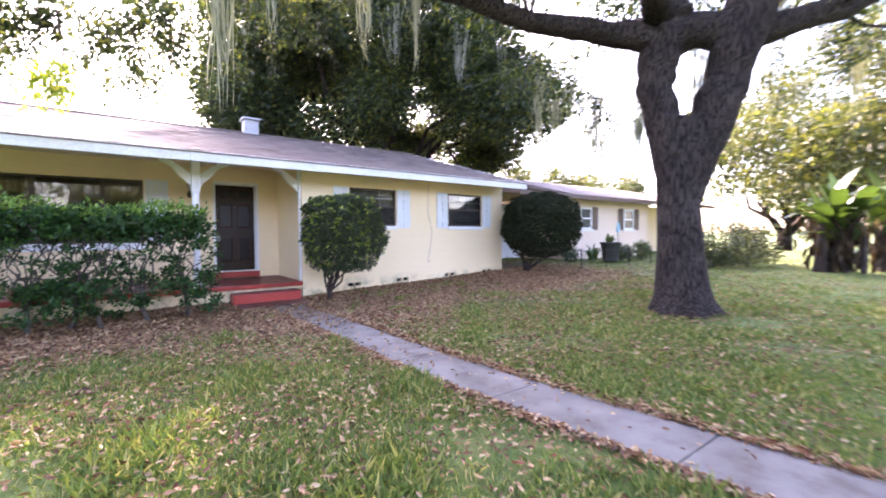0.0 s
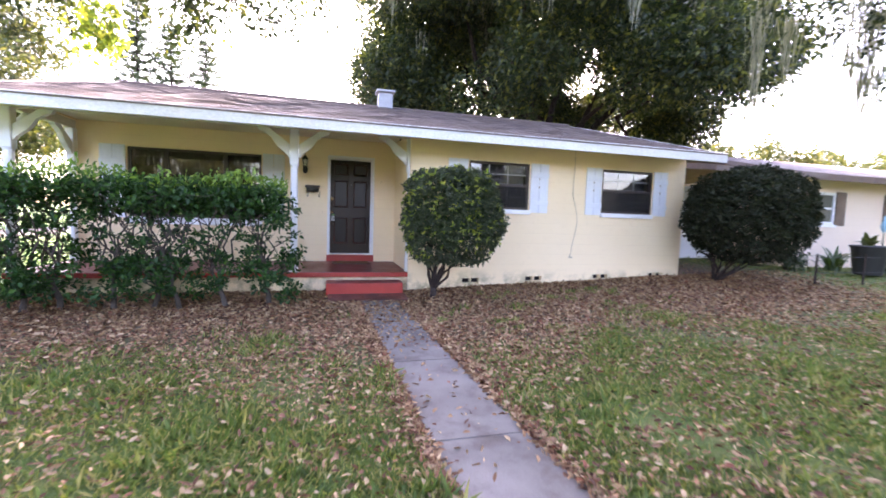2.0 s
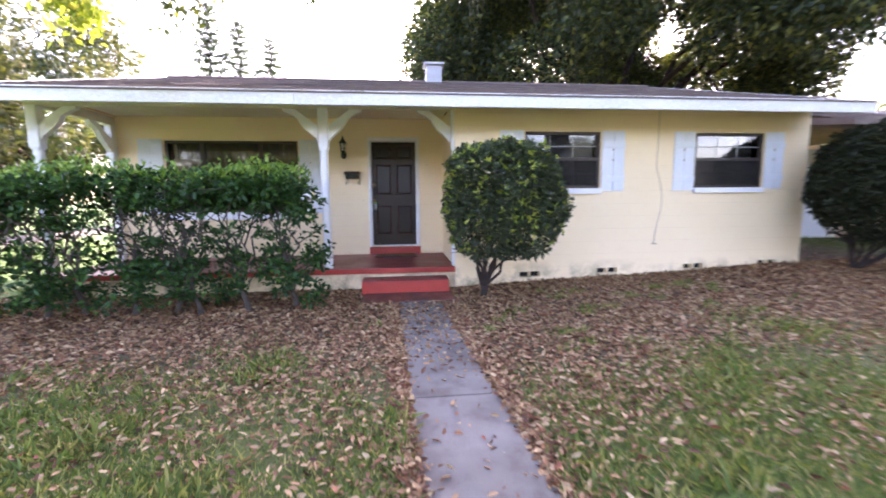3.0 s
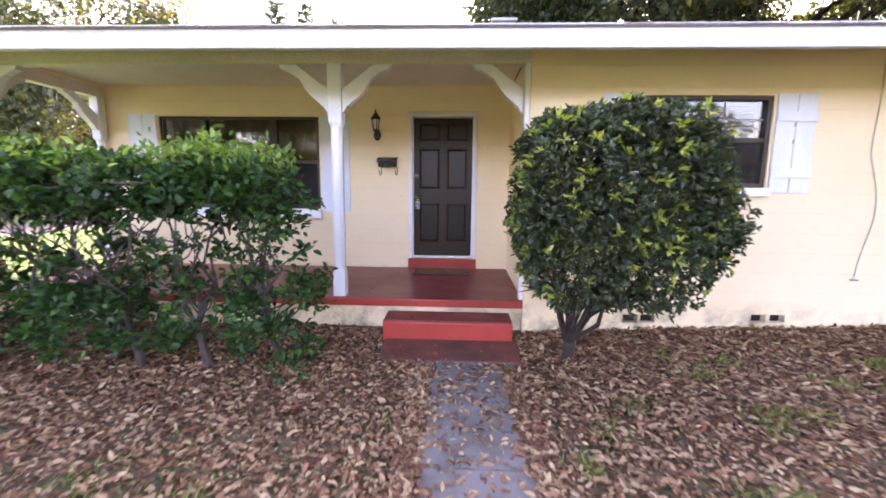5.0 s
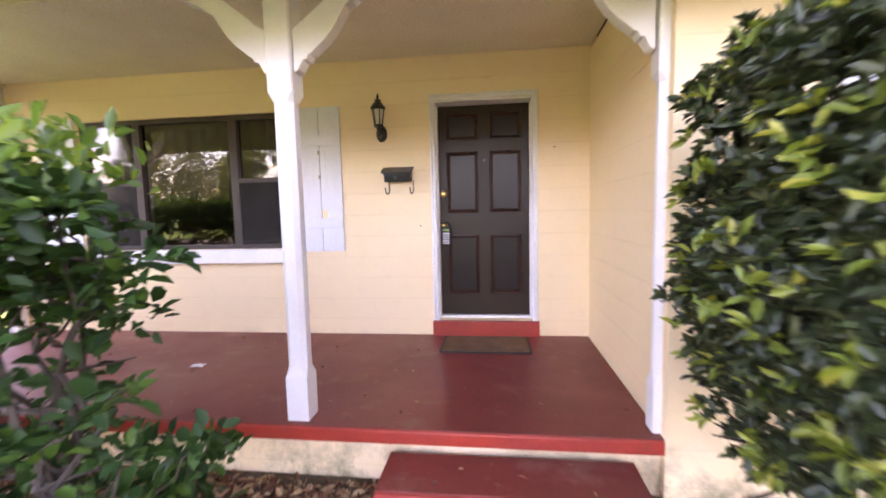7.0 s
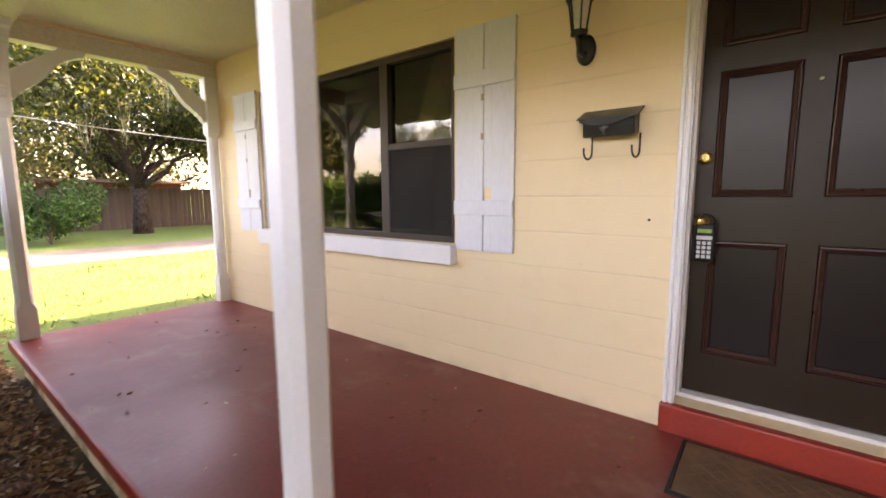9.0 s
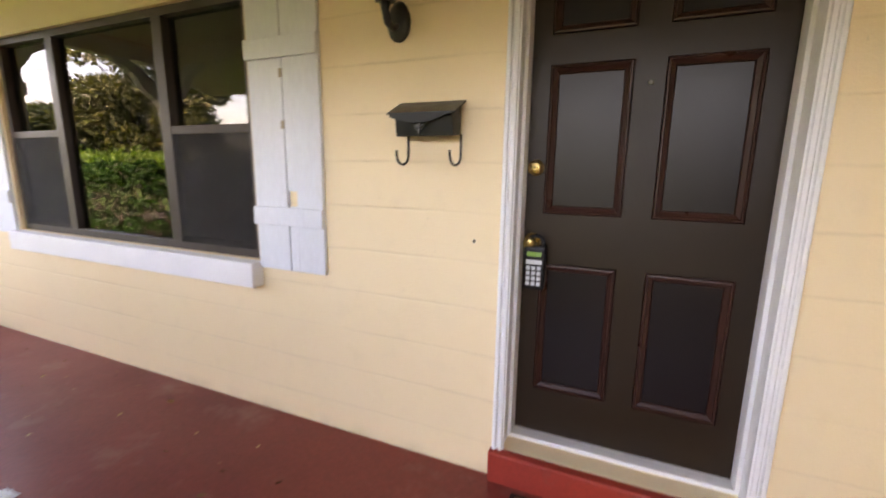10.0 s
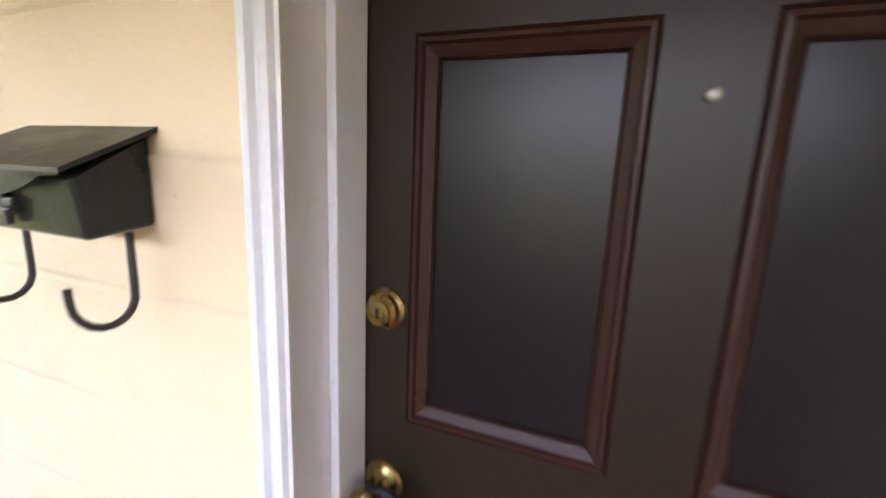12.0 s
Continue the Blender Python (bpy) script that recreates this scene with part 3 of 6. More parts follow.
structure("wall_end_right", boxes((WX1 - 0.2, WX1, YR + 0.2, 8.2, 0.0, 2.95)), CREAM, "cream painted end wall of the house", "wall")
structure("wall_end_left", boxes((WX0, WX0 + 0.2, 0.22, 8.2, 0.0, 2.95)), CREAM, "cream painted left end wall of the house", "wall")
structure("wall_back", boxes((WX0, WX1, 8.2, 8.4, 0.0, 2.95)), CREAM, "cream painted rear wall of the house", "wall")
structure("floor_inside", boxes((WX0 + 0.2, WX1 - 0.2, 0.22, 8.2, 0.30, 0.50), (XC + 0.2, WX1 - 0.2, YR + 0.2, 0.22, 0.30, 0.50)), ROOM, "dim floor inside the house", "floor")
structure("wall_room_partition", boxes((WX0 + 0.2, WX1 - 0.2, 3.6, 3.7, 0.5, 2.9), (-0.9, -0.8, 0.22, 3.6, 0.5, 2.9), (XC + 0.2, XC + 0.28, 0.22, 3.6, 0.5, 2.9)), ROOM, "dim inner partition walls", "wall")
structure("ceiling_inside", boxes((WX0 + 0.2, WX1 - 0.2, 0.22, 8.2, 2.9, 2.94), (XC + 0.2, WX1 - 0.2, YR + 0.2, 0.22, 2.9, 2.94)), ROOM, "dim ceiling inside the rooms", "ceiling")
structure("ceiling_porch", boxes((WX0 - 0.35, XC, -1.61, 0.0, 2.98, 3.02)), SOFFIT, "pale painted porch ceiling boards", "ceiling")


def build_soffit():
    bm = bmesh.new()
    y0, y1 = EAVE_Y + 0.04, -1.62
    z0, z1 = 2.665, 2.665 + SLOPE * (y1 - y0)
    vs = [bm.verts.new(c) for c in ((WX0 - 0.4, y0, z0), (WX1 + 0.04, y0, z0), (WX1 + 0.04, y1, z1), (WX0 - 0.4, y1, z1))]
    up = [bm.verts.new(v.co + Vector((0, 0, 0.02))) for v in vs]
    bm.faces.new(vs)
    bm.faces.new(up[::-1])
    for k in range(4):
        bm.faces.new((vs[k], up[k], up[(k + 1) % 4], vs[(k + 1) % 4]))
    structure("soffit", bm, SOFFIT, "sloping painted soffit boards under the eave", "soffit")


build_soffit()
structure("porch_beam", boxes((WX0 - 0.02, XC, -1.755, -1.615, 2.80, 2.965), bevel=0.006), SOFFIT, "pale painted porch beam carried by the posts", "beam")
structure("porch_end_beam", boxes((WX0 - 0.02, WX0 + 0.12, -1.61, 0.0, 2.80, 2.965), bevel=0.006), SOFFIT, "pale painted beam at the porch end", "beam")
fascia_root = thing("fascia", (1, EAVE_Y, 2.66), "long white painted fascia boards along the eave", "fascia", kind="structure")
for fx0, fx1, fz in ((WX0 - 0.45, -1.2, 2.655), (-1.197, 3.1, 2.6535), (3.103, WX1 + 0.08, 2.655)):
    part("fascia_board", boxes((fx0, fx1, EAVE_Y - 0.02, EAVE_Y + 0.025, fz, fz + 0.18), bevel=0.006), FASCIA, fascia_root)


def build_rakes():
    for name, x0, x1 in (("rake_board_right", WX1 + 0.06, WX1 + 0.10), ("rake_board_left", WX0 - 0.49, WX0 - 0.45)):
        bm = bmesh.new()
        back = 2 * RIDGE_Y - EAVE_Y
        extrude_outline(bm, [(EAVE_Y, 2.66), (RIDGE_Y, RIDGE_Z - 0.17), (back, 2.66), (back, EAVE_Z + 0.01), (RIDGE_Y, RIDGE_Z + 0.01), (EAVE_Y, EAVE_Z + 0.01)], x0, x1, 'x')
        structure(name, bm, FASCIA, "white painted rake board on the gable end", "trim")
    for name, x0, x1 in (("gable_right", WX1 - 0.15, WX1), ("gable_left", WX0, WX0 + 0.15)):
        bm = bmesh.new()
        extrude_outline(bm, [(-1.6, 2.95), (8.2, 2.95), (RIDGE_Y, RIDGE_Z - 0.12)], x0, x1, 'x')
        structure(name, bm, CREAM, "cream painted gable", "wall")


build_rakes()


def build_roof():
    root = thing("roof", (1, RIDGE_Y, 3.0), "low brown asphalt shingle roof with worn, stained tabs", "roof", kind="structure")
    bm = bmesh.new()
    back = 2 * RIDGE_Y - EAVE_Y
    t = 0.05
    extrude_outline(bm, [(EAVE_Y - 0.03, EAVE_Z - 0.005), (RIDGE_Y, RIDGE_Z - 0.01), (back, EAVE_Z - 0.01), (back, EAVE_Z - 0.01 - t), (RIDGE_Y, RIDGE_Z - 0.01 - t), (EAVE_Y - 0.03, EAVE_Z - 0.005 - t + 0.03)], WX0 - 0.45, WX1 + 0.08, 'x')
    part("roof_deck", bm, SHINGLE, root)
    # shingle tabs on the front slope
    n = Vector((0, -SLOPE, 1)).normalized()
    up = Vector((0, 1, SLOPE)).normalized()
    expo, tab = 0.14, 0.305
    length = (Vector((0, RIDGE_Y, RIDGE_Z)) - Vector((0, EAVE_Y, EAVE_Z))).length
    rng = random.Random(8)

    def tab_co(w, h, thick):
        return [Vector((0, 0, 0)) + n * 0.001, Vector((w, 0, 0)) + n * 0.001, Vector((w, 0, 0)) + n * thick, Vector((0, 0, 0)) + n * thick,
                Vector((w, 0, 0)) + up * h + n * 0.002, Vector((0, 0, 0)) + up * h + n * 0.002]
    faces = [(0, 1, 2, 3), (3, 2, 4, 5), (0, 3, 5), (1, 4, 2)]
    shared = []
    for k in range(4):
        me = bpy.data.meshes.new("shingle")
        me.from_pydata([tuple(c) for c in tab_co(tab - 0.002, expo * (0.98 + 0.02 * k), 0.006 + 0.0015 * k)], [], faces)
        me.materials.append(SHINGLE)
        shared.append(me)
    V, F = [], []
    count = 0
    for row in range(int(length / expo)):
        s = -0.02 + row * expo
        o = Vector((0, EAVE_Y, EAVE_Z)) + up * s
        x = WX0 - 0.45 + (row % 2) * tab / 2 - rng.uniform(0, 0.12) * (row % 2)
        while x < WX1 + 0.05:
            if row < 9 and -4.2 < x < 5.6 and count < 300:
                ob = new("shingle", rng.choice(shared))
                ob.parent = root
                ob.matrix_parent_inverse = Matrix.Translation(-Vector(root.location))
                ob.location = o + Vector((x, 0, rng.uniform(0, 0.003)))
                count += 1
            else:
                b = len(V)
                w = min(tab - 0.002, WX1 + 0.08 - x)
                V += [tuple(o + Vector((x, 0, 0)) + c) for c in tab_co(w, expo * 1.0, rng.uniform(0.005, 0.011))]
                F += [tuple(b + q for q in f) for f in faces]
            x += tab
    me = bpy.data.meshes.new("shingle_field")
    me.from_pydata(V, [], F)
    ob = finish("shingle_field", me, SHINGLE, root)
    ob["kind"] = "stuff"
    part("ridge_cap", boxes((WX0 - 0.45, WX1 + 0.08, RIDGE_Y - 0.14, RIDGE_Y + 0.14, RIDGE_Z - 0.02, RIDGE_Z + 0.022), bevel=0.015), SHINGLE, root)


build_roof()


# White vent paint turned grey: the shade on it is put into the colour.
VENT_GREY = surface("shade_grey_vent_paint", (0.40, 0.40, 0.40), (0.33, 0.33, 0.33), 4, 40, 0.6, 0.1)


def build_roof_vent():
    x, y = 1.1, 3.2
    root = thing("roof_vent", (x, y, RIDGE_Z), "white painted square roof vent standing at the ridge", "vent")
    part("vent_box", boxes((x - 0.20, x + 0.20, y - 0.2, y + 0.2, RIDGE_Z - 0.05, RIDGE_Z + 0.36), bevel=0.01), VENT_GREY, root)
    part("vent_cap", boxes((x - 0.26, x + 0.26, y - 0.26, y + 0.26, RIDGE_Z + 0.385, RIDGE_Z + 0.44), (x - 0.17, x + 0.17, y - 0.17, y + 0.17, RIDGE_Z + 0.36, RIDGE_Z + 0.385), bevel=0.01), VENT_GREY, root)


build_roof_vent()


# ---- porch ----
def build_slab():
    root = thing("porch_slab", (-2, -0.9, 0.1), "red painted concrete porch floor, glossy and worn", "porch", kind="structure")
    part("base_wall", boxes((WX0 + 0.03, XC - 0.002, -1.735, 0.0, -0.1, 0.300)), CREAM, root, "cream painted plinth with green mildew")
    part("edge_band", boxes((WX0 - 0.005, XC - 0.001, -1.812, -1.6, 0.301, 0.380), bevel=0.012), RED_EDGE, root, "bright red painted edge")
    part("porch_floor", boxes((WX0 + 0.01, XC - 0.002, -1.80, -0.002, 0.31, FLOOR), bevel=0.006), RED_TOP, root)


build_slab()


def build_step():
    root = thing("porch_step", (0.17, -2.0, 0.05), "red painted concrete step with scuffed tread", "step", kind="structure")
    part("riser_block", boxes((-0.475, 0.83, -2.13, -1.78, -0.08, 0.236), bevel=0.018), RED_EDGE, root)
    part("tread", boxes((-0.467, 0.822, -2.122, -1.79, 0.237, 0.25), bevel=0.006), RED_TOP, root, "dull worn red tread")
    bm = boxes((-0.44, 0.86, -2.62, -2.132, -0.08, 0.066), bevel=0.02)
    for v in bm.verts:
        if v.co.z > 0:
            v.co.z -= 0.020 * (-2.132 - v.co.y) / 0.488
    part("painted_pad", bm, RED_PAD, root, "red-brown stained concrete pad at the foot")


build_step()
structure("door_step", boxes((-0.476, 0.522, -0.045, 0.20, FLOOR - 0.01, 0.524), bevel=0.01), RED_EDGE, "bright red painted doorstep", "step")


def brace_outline(x, side, top):
    """A scalloped knee brace in x, z, from the beam to the post."""
    p = [(0.075, top - 0.245), (0.075, top - 0.47), (0.10, top - 0.455), (0.125, top - 0.40), (0.150, top - 0.405), (0.155, top - 0.375), (0.18, top - 0.37), (0.205, top - 0.345),
         (0.25, top - 0.31), (0.30, top - 0.255), (0.335, top - 0.20), (0.37, top - 0.135), (0.415, top - 0.12), (0.43, top - 0.095), (0.46, top - 0.09),
         (0.50, top - 0.06), (0.555, top - 0.05), (0.585, top - 0.002), (0.40, top - 0.002)]
    return [(x + side * a, b) for a, b in p]


def build_post(x, y, sides, label, half=0.067):
    root = thing("porch_post", (x, y, FLOOR), label, "post", "porch posts")
    bm = bmesh.new()
    box(bm, x - half + 0.002, x + half - 0.002, y - half + 0.002, y + half - 0.002, FLOOR, FLOOR + 0.26, bevel=0.004)
    part("base", bm, WHITE, root)
    bm = bmesh.new()
    rows = []
    for z, h, c in ((FLOOR + 0.258, half - 0.003, 0.004), (FLOOR + 0.31, half - 0.010, 0.027), (2.18, half - 0.010, 0.027), (2.23, half + 0.006, 0.010), (2.80, half + 0.006, 0.010)):
        pts = []
        for sx, sy, first in ((1, 1, 0), (-1, 1, 1), (-1, -1, 0), (1, -1, 1)):
            a, b = (h, h - c) if first == 0 else (h - c, h)
            if first == 0:
                pts += [(sx * h, sy * (h - c)), (sx * (h - c), sy * h)]
            else:
                pts += [(sx * (h - c), sy * h), (sx * h, sy * (h - c))]
        rows.append([bm.verts.new((x + a, y + b, z)) for a, b in pts])
    for u, v in zip(rows, rows[1:]):
        for k in range(8):
            bm.faces.new((u[k], u[(k + 1) % 8], v[(k + 1) % 8], v[k]))
    bm.faces.new(rows[0][::-1])
    bm.faces.new(rows[-1])
    part("shaft", bm, WHITE, root)
    for s in sides:
        bm = bmesh.new()
        if s in ("left", "right"):
            k = 1 if s == "right" else -1
            extrude_outline(bm, brace_outline(x, k, 2.80), y - 0.045, y + 0.045)
        else:
            k = 1 if s == "back" else -1
            extrude_outline(bm, brace_outline(y, k, 2.80), x - 0.045, x + 0.045, 'x')
        bmesh.ops.bevel(bm, geom=[e for e in bm.edges], offset=0.004, segments=1, affect='EDGES')
        part("knee_brace", bm, WHITE, root)
    return root


build_post(-1.015, -1.69, ("left", "right"), "white painted porch post with two scalloped knee braces")
build_post(-4.97, -1.69, ("right", "back"), "white painted corner porch post with knee braces")
build_post(XC + 0.01, -1.69, ("left",), "white painted half post with one brace against the wall", 0.055)
build_post(-4.97, -0.075, ("front",), "white painted end post with a brace against the wall", 0.06)


# ---- front door ----
DY = 0.165


def ring_frame(bm, x0, x1, z0, z1, w, y_out, y_in, depth):
    """Mitred moulding round a panel, sloping from y_out at its rim to y_in at the panel."""
    rings = []
    for inset, y in ((0.0, y_out + depth), (0.0, y_out + 0.001), (0.0035, y_out + 0.006), (0.0065, y_out - 0.004), (0.0125, y_out - 0.005), (0.0155, y_out + 0.002), (w - 0.005, y_in - 0.003), (w - 0.003, y_in - 0.006), (w, y_in)):
        c = [(x0 + inset, z0 + inset), (x1 - inset, z0 + inset), (x1 - inset, z1 - inset), (x0 + inset, z1 - inset)]
        rings.append([bm.verts.new((x, y, z)) for x, z in c])
    for u, v in zip(rings, rings[1:]):
        for k in range(4):
            j = (k + 1) % 4
            bm.faces.new((u[k], u[j], v[j], v[k]))


def build_door():
    root = thing("door_1", (0.02, DY, 0.525), "closed dark brown six-panel front door with brass lock", "door", kind="structure")
    x0, x1, z0, z1 = -0.42, 0.46, 0.545, 2.56
    xs = [(-0.335, -0.03), (0.075, 0.375)]
    zs = [(0.755, 1.335), (1.545, 2.13), (2.24, 2.49)]
    bm = bmesh.new()
    cols = [x0, xs[0][0], xs[0][1], xs[1][0], xs[1][1], x1]
    rows = [z0, *[v for p in zs for v in p], z1]
    for i in range(5):
        for j in range(7):
            if i % 2 == 1 and j % 2 == 1:
                continue
            box(bm, cols[i], cols[i + 1], DY, DY + 0.045, rows[j], rows[j + 1])
    bmesh.ops.remove_doubles(bm, verts=bm.verts, dist=0.0004)
    leaf = part("door_leaf", bm, DOOR, root)
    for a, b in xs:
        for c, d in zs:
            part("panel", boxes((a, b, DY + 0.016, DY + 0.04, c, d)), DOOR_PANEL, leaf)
            bm = bmesh.new()
            ring_frame(bm, a, b, c, d, 0.034, DY, DY + 0.013, 0.01)
            part("moulding", bm, MOULD, leaf, "red-brown panel moulding")
    # peephole, deadbolt, knob
    bm = bmesh.new()
    lathe(bm, 0.028, 0, [(DY + 0.001, 0.0095), (DY - 0.004, 0.0095), (DY - 0.006, 0.006)], 16, 'y', 2.044)
    part("peephole", bm, PEEP, root, "small pale peephole ring", True)
    bm = bmesh.new()
    lathe(bm, -0.372, 0, [(DY + 0.001, 0.033), (DY - 0.006, 0.033), (DY - 0.010, 0.027), (DY - 0.020, 0.026), (DY - 0.026, 0.020), (DY - 0.030, 0.019), (DY - 0.031, 0.011)], 24, 'y', 1.732)
    bolt = part("deadbolt", bm, BRASS, root, "aged brass deadbolt")
    part("keyway", boxes((-0.374, -0.370, DY - 0.033, DY - 0.030, 1.724, 1.740)), PLASTIC, bolt)
    bm = bmesh.new()
    lathe(bm, -0.372, 0, [(DY + 0.001, 0.036), (DY - 0.005, 0.036), (DY - 0.010, 0.028), (DY - 0.014, 0.013), (DY - 0.034, 0.012), (DY - 0.040, 0.020), (DY - 0.052, 0.027), (DY - 0.066, 0.027), (DY - 0.074, 0.020), (DY - 0.076, 0.008)], 24, 'y', 1.425)
    part("door_knob", bm, BRASS, root, "aged brass door knob", True)
    part("threshold", boxes((-0.43, 0.47, 0.10, 0.225, 0.5245, 0.545), bevel=0.004), WHITE, root, "pale metal threshold")


build_door()


def build_casing():
    root = thing("door_casing", (0.02, 0.0, 0.525), "white painted fluted door casing and jambs", "trim", kind="structure")
    prof = [(0.0, 0.0), (0.0, -0.014), (0.003, -0.019), (0.008, -0.021), (0.016, -0.021), (0.020, -0.011), (0.025, -0.009), (0.029, -0.016), (0.033, -0.018), (0.043, -0.017), (0.047, -0.009), (0.052, -0.007), (0.052, 0.0)]
    for name, xo, k in (("casing_left", -0.467, 1), ("casing_right", 0.513, -1)):
        bm = bmesh.new()
        a = [bm.verts.new((xo + k * u, v + 0.0005, 0.526)) for u, v in prof]
        b = [bm.verts.new((xo + k * u, v + 0.0005, 2.58 + u * 0 + (0.052 - u))) for u, v in prof]
        for i in range(len(prof)):
            j = (i + 1) % len(prof)
            bm.faces.new((a[i], a[j], b[j], b[i]))
        bm.faces.new(a)
        bm.faces.new(b)
        part("side_casing", bm, WHITE, root)
    bm = bmesh.new()
    a = [bm.verts.new((-0.467 + u, v + 0.0005, 2.632 - u)) for u, v in prof]
    b = [bm.verts.new((0.513 - u, v + 0.0005, 2.632 - u)) for u, v in prof]
    for i in range(len(prof)):
        j = (i + 1) % len(prof)
        bm.faces.new((a[i], a[j], b[j], b[i]))
    bm.faces.new(a)
    bm.faces.new(b)
    part("head_casing", bm, WHITE, root)
    for name, x0, x1 in (("jamb", -0.4445, -0.424), ("jamb", 0.464, 0.4845)):
        part(name, boxes((x0, x1, 0.001, 0.22, 0.526, 2.578), bevel=0.003), WHITE, root)
    for x0, x1 in ((-0.4235, -0.408), (0.448, 0.4635)):
        part("door_stop", boxes((x0, x1, 0.085, DY - 0.003, 0.546, 2.56), bevel=0.003), WHITE, root)
    part("head_jamb", boxes((-0.4235, 0.4635, 0.001, 0.22, 2.562, 2.578), bevel=0.003), WHITE, root)


build_casing()


def build_lockbox():
    x, y = -0.346, DY - 0.058
    root = thing("lockbox", (x, y, 1.18), "black keypad lockbox hanging from the door knob", "lockbox")
    part("body", boxes((x - 0.044, x + 0.044, y - 0.022, y + 0.024, 1.232, 1.415), bevel=0.013), PLASTIC, root)
    bm = bmesh.new()
    pts = [(x + 0.036 * math.cos(t), y, 1.415 + 0.042 * math.sin(t) ** 0.8 if math.sin(t) > 0 else 1.415) for t in np.linspace(0, math.pi, 14)]
    tube(bm, pts, [0.007] * len(pts), 8)
    part("shackle", bm, PLASTIC, root, smooth=True)
    part("display", boxes((x - 0.030, x + 0.030, y - 0.0245, y - 0.021, 1.375, 1.393), bevel=0.001), GREEN_LCD, root, "green label strip")
    part("plate", boxes((x - 0.033, x + 0.033, y - 0.0245, y - 0.021, 1.342, 1.360), bevel=0.001), KEY_PAINT, root, "pale label plate")
    for i in range(3):
        for j in range(4):
            kx, kz = x - 0.022 + i * 0.022, 1.326 - j * 0.022
            part("key_button", boxes((kx - 0.008, kx + 0.008, y - 0.026, y - 0.021, kz - 0.008, kz + 0.008), bevel=0.002), KEY_PAINT, root)


build_lockbox()


def build_mailbox():
    x0, x1 = -0.905, -0.632
    root = thing("mailbox", (-0.785, 0, 1.84), "black metal wall mailbox with sloping lid and paper hooks", "mailbox")
    bm = bmesh.new()
    extrude_outline(bm, [(-0.002, 1.858), (-0.088, 1.848), (-0.098, 1.925), (-0.002, 1.982)], x0 + 0.012, x1 - 0.012, 'x')
    bmesh.ops.bevel(bm, geom=list(bm.edges), offset=0.004, segments=1, affect='EDGES')
    part("body", bm, MAILBOX, root)
    bm = bmesh.new()
    extrude_outline(bm, [(-0.001, 1.990), (-0.118, 1.936), (-0.118, 1.930), (-0.001, 1.983)], x0 - 0.012, x1 + 0.006, 'x')
    part("lid", bm, MAILBOX, root, "sloping dark lid")
    bm = bmesh.new()
    n = 16
    top = [bm.verts.new((x0 + (x1 - x0) * k / n, -0.1175, 1.934)) for k in range(n + 1)]
    low = [bm.verts.new((x0 + (x1 - x0) * k / n, -0.116, 1.927 - 0.030 * max(0.0, math.sin(math.pi * min(1.0, (k / n + 0.04) / 0.92))) ** 0.8)) for k in range(n + 1)]
    t2 = [bm.verts.new(v.co + Vector((0, 0.003, 0))) for v in top]
    l2 = [bm.verts.new(v.co + Vector((0, 0.003, 0))) for v in low]
    for k in range(n):
        bm.faces.new((top[k], top[k + 1], low[k + 1], low[k]))
        bm.faces.new((t2[k], l2[k], l2[k + 1], t2[k + 1]))
        bm.faces.new((low[k], low[k + 1], l2[k + 1], l2[k]))
    part("scalloped_flap", bm, MAILBOX, root)
    bm = bmesh.new()
    for dx, dz, rx, rz in ((0, 0.012, 0.006, 0.018), (-0.013, 0.004, 0.009, 0.007), (0.013, 0.004, 0.009, 0.007), (0, -0.016, 0.005, 0.012), (0, -0.006, 0.015, 0.004)):
        box(bm, -0.785 + dx - rx, -0.785 + dx + rx, -0.103, -0.092, 1.885 + dz - rz, 1.882 + dz + rz, bevel=0.003)
    part("ornament", bm, surface("pewter_ornament", (0.10, 0.105, 0.10), (0.07, 0.072, 0.07), 30, 120, 0.45, 0.1, metal=0.6), root, "grey cast ornament")
    for hx in (-0.856, -0.626):
        bm = bmesh.new()
        # a straight drop, then a hook that curls forward
        pts = [(hx, -0.050, 1.856), (hx, -0.050, 1.815), (hx, -0.050, 1.785)]
        for t in np.linspace(0.2, math.pi, 9):
            out = 0.033 * (1 - math.cos(t))
            pts.append((hx - 0.30 * out, -0.050 - 0.95 * out, 1.776 - 0.038 * math.sin(t)))
        pts.append((hx - 0.021, -0.113, 1.794))
        tube(bm, pts, [0.005] * len(pts), 8, ref=(1, 0, 0))
        part("paper_hook", bm, HOOK, root, smooth=True)


build_mailbox()


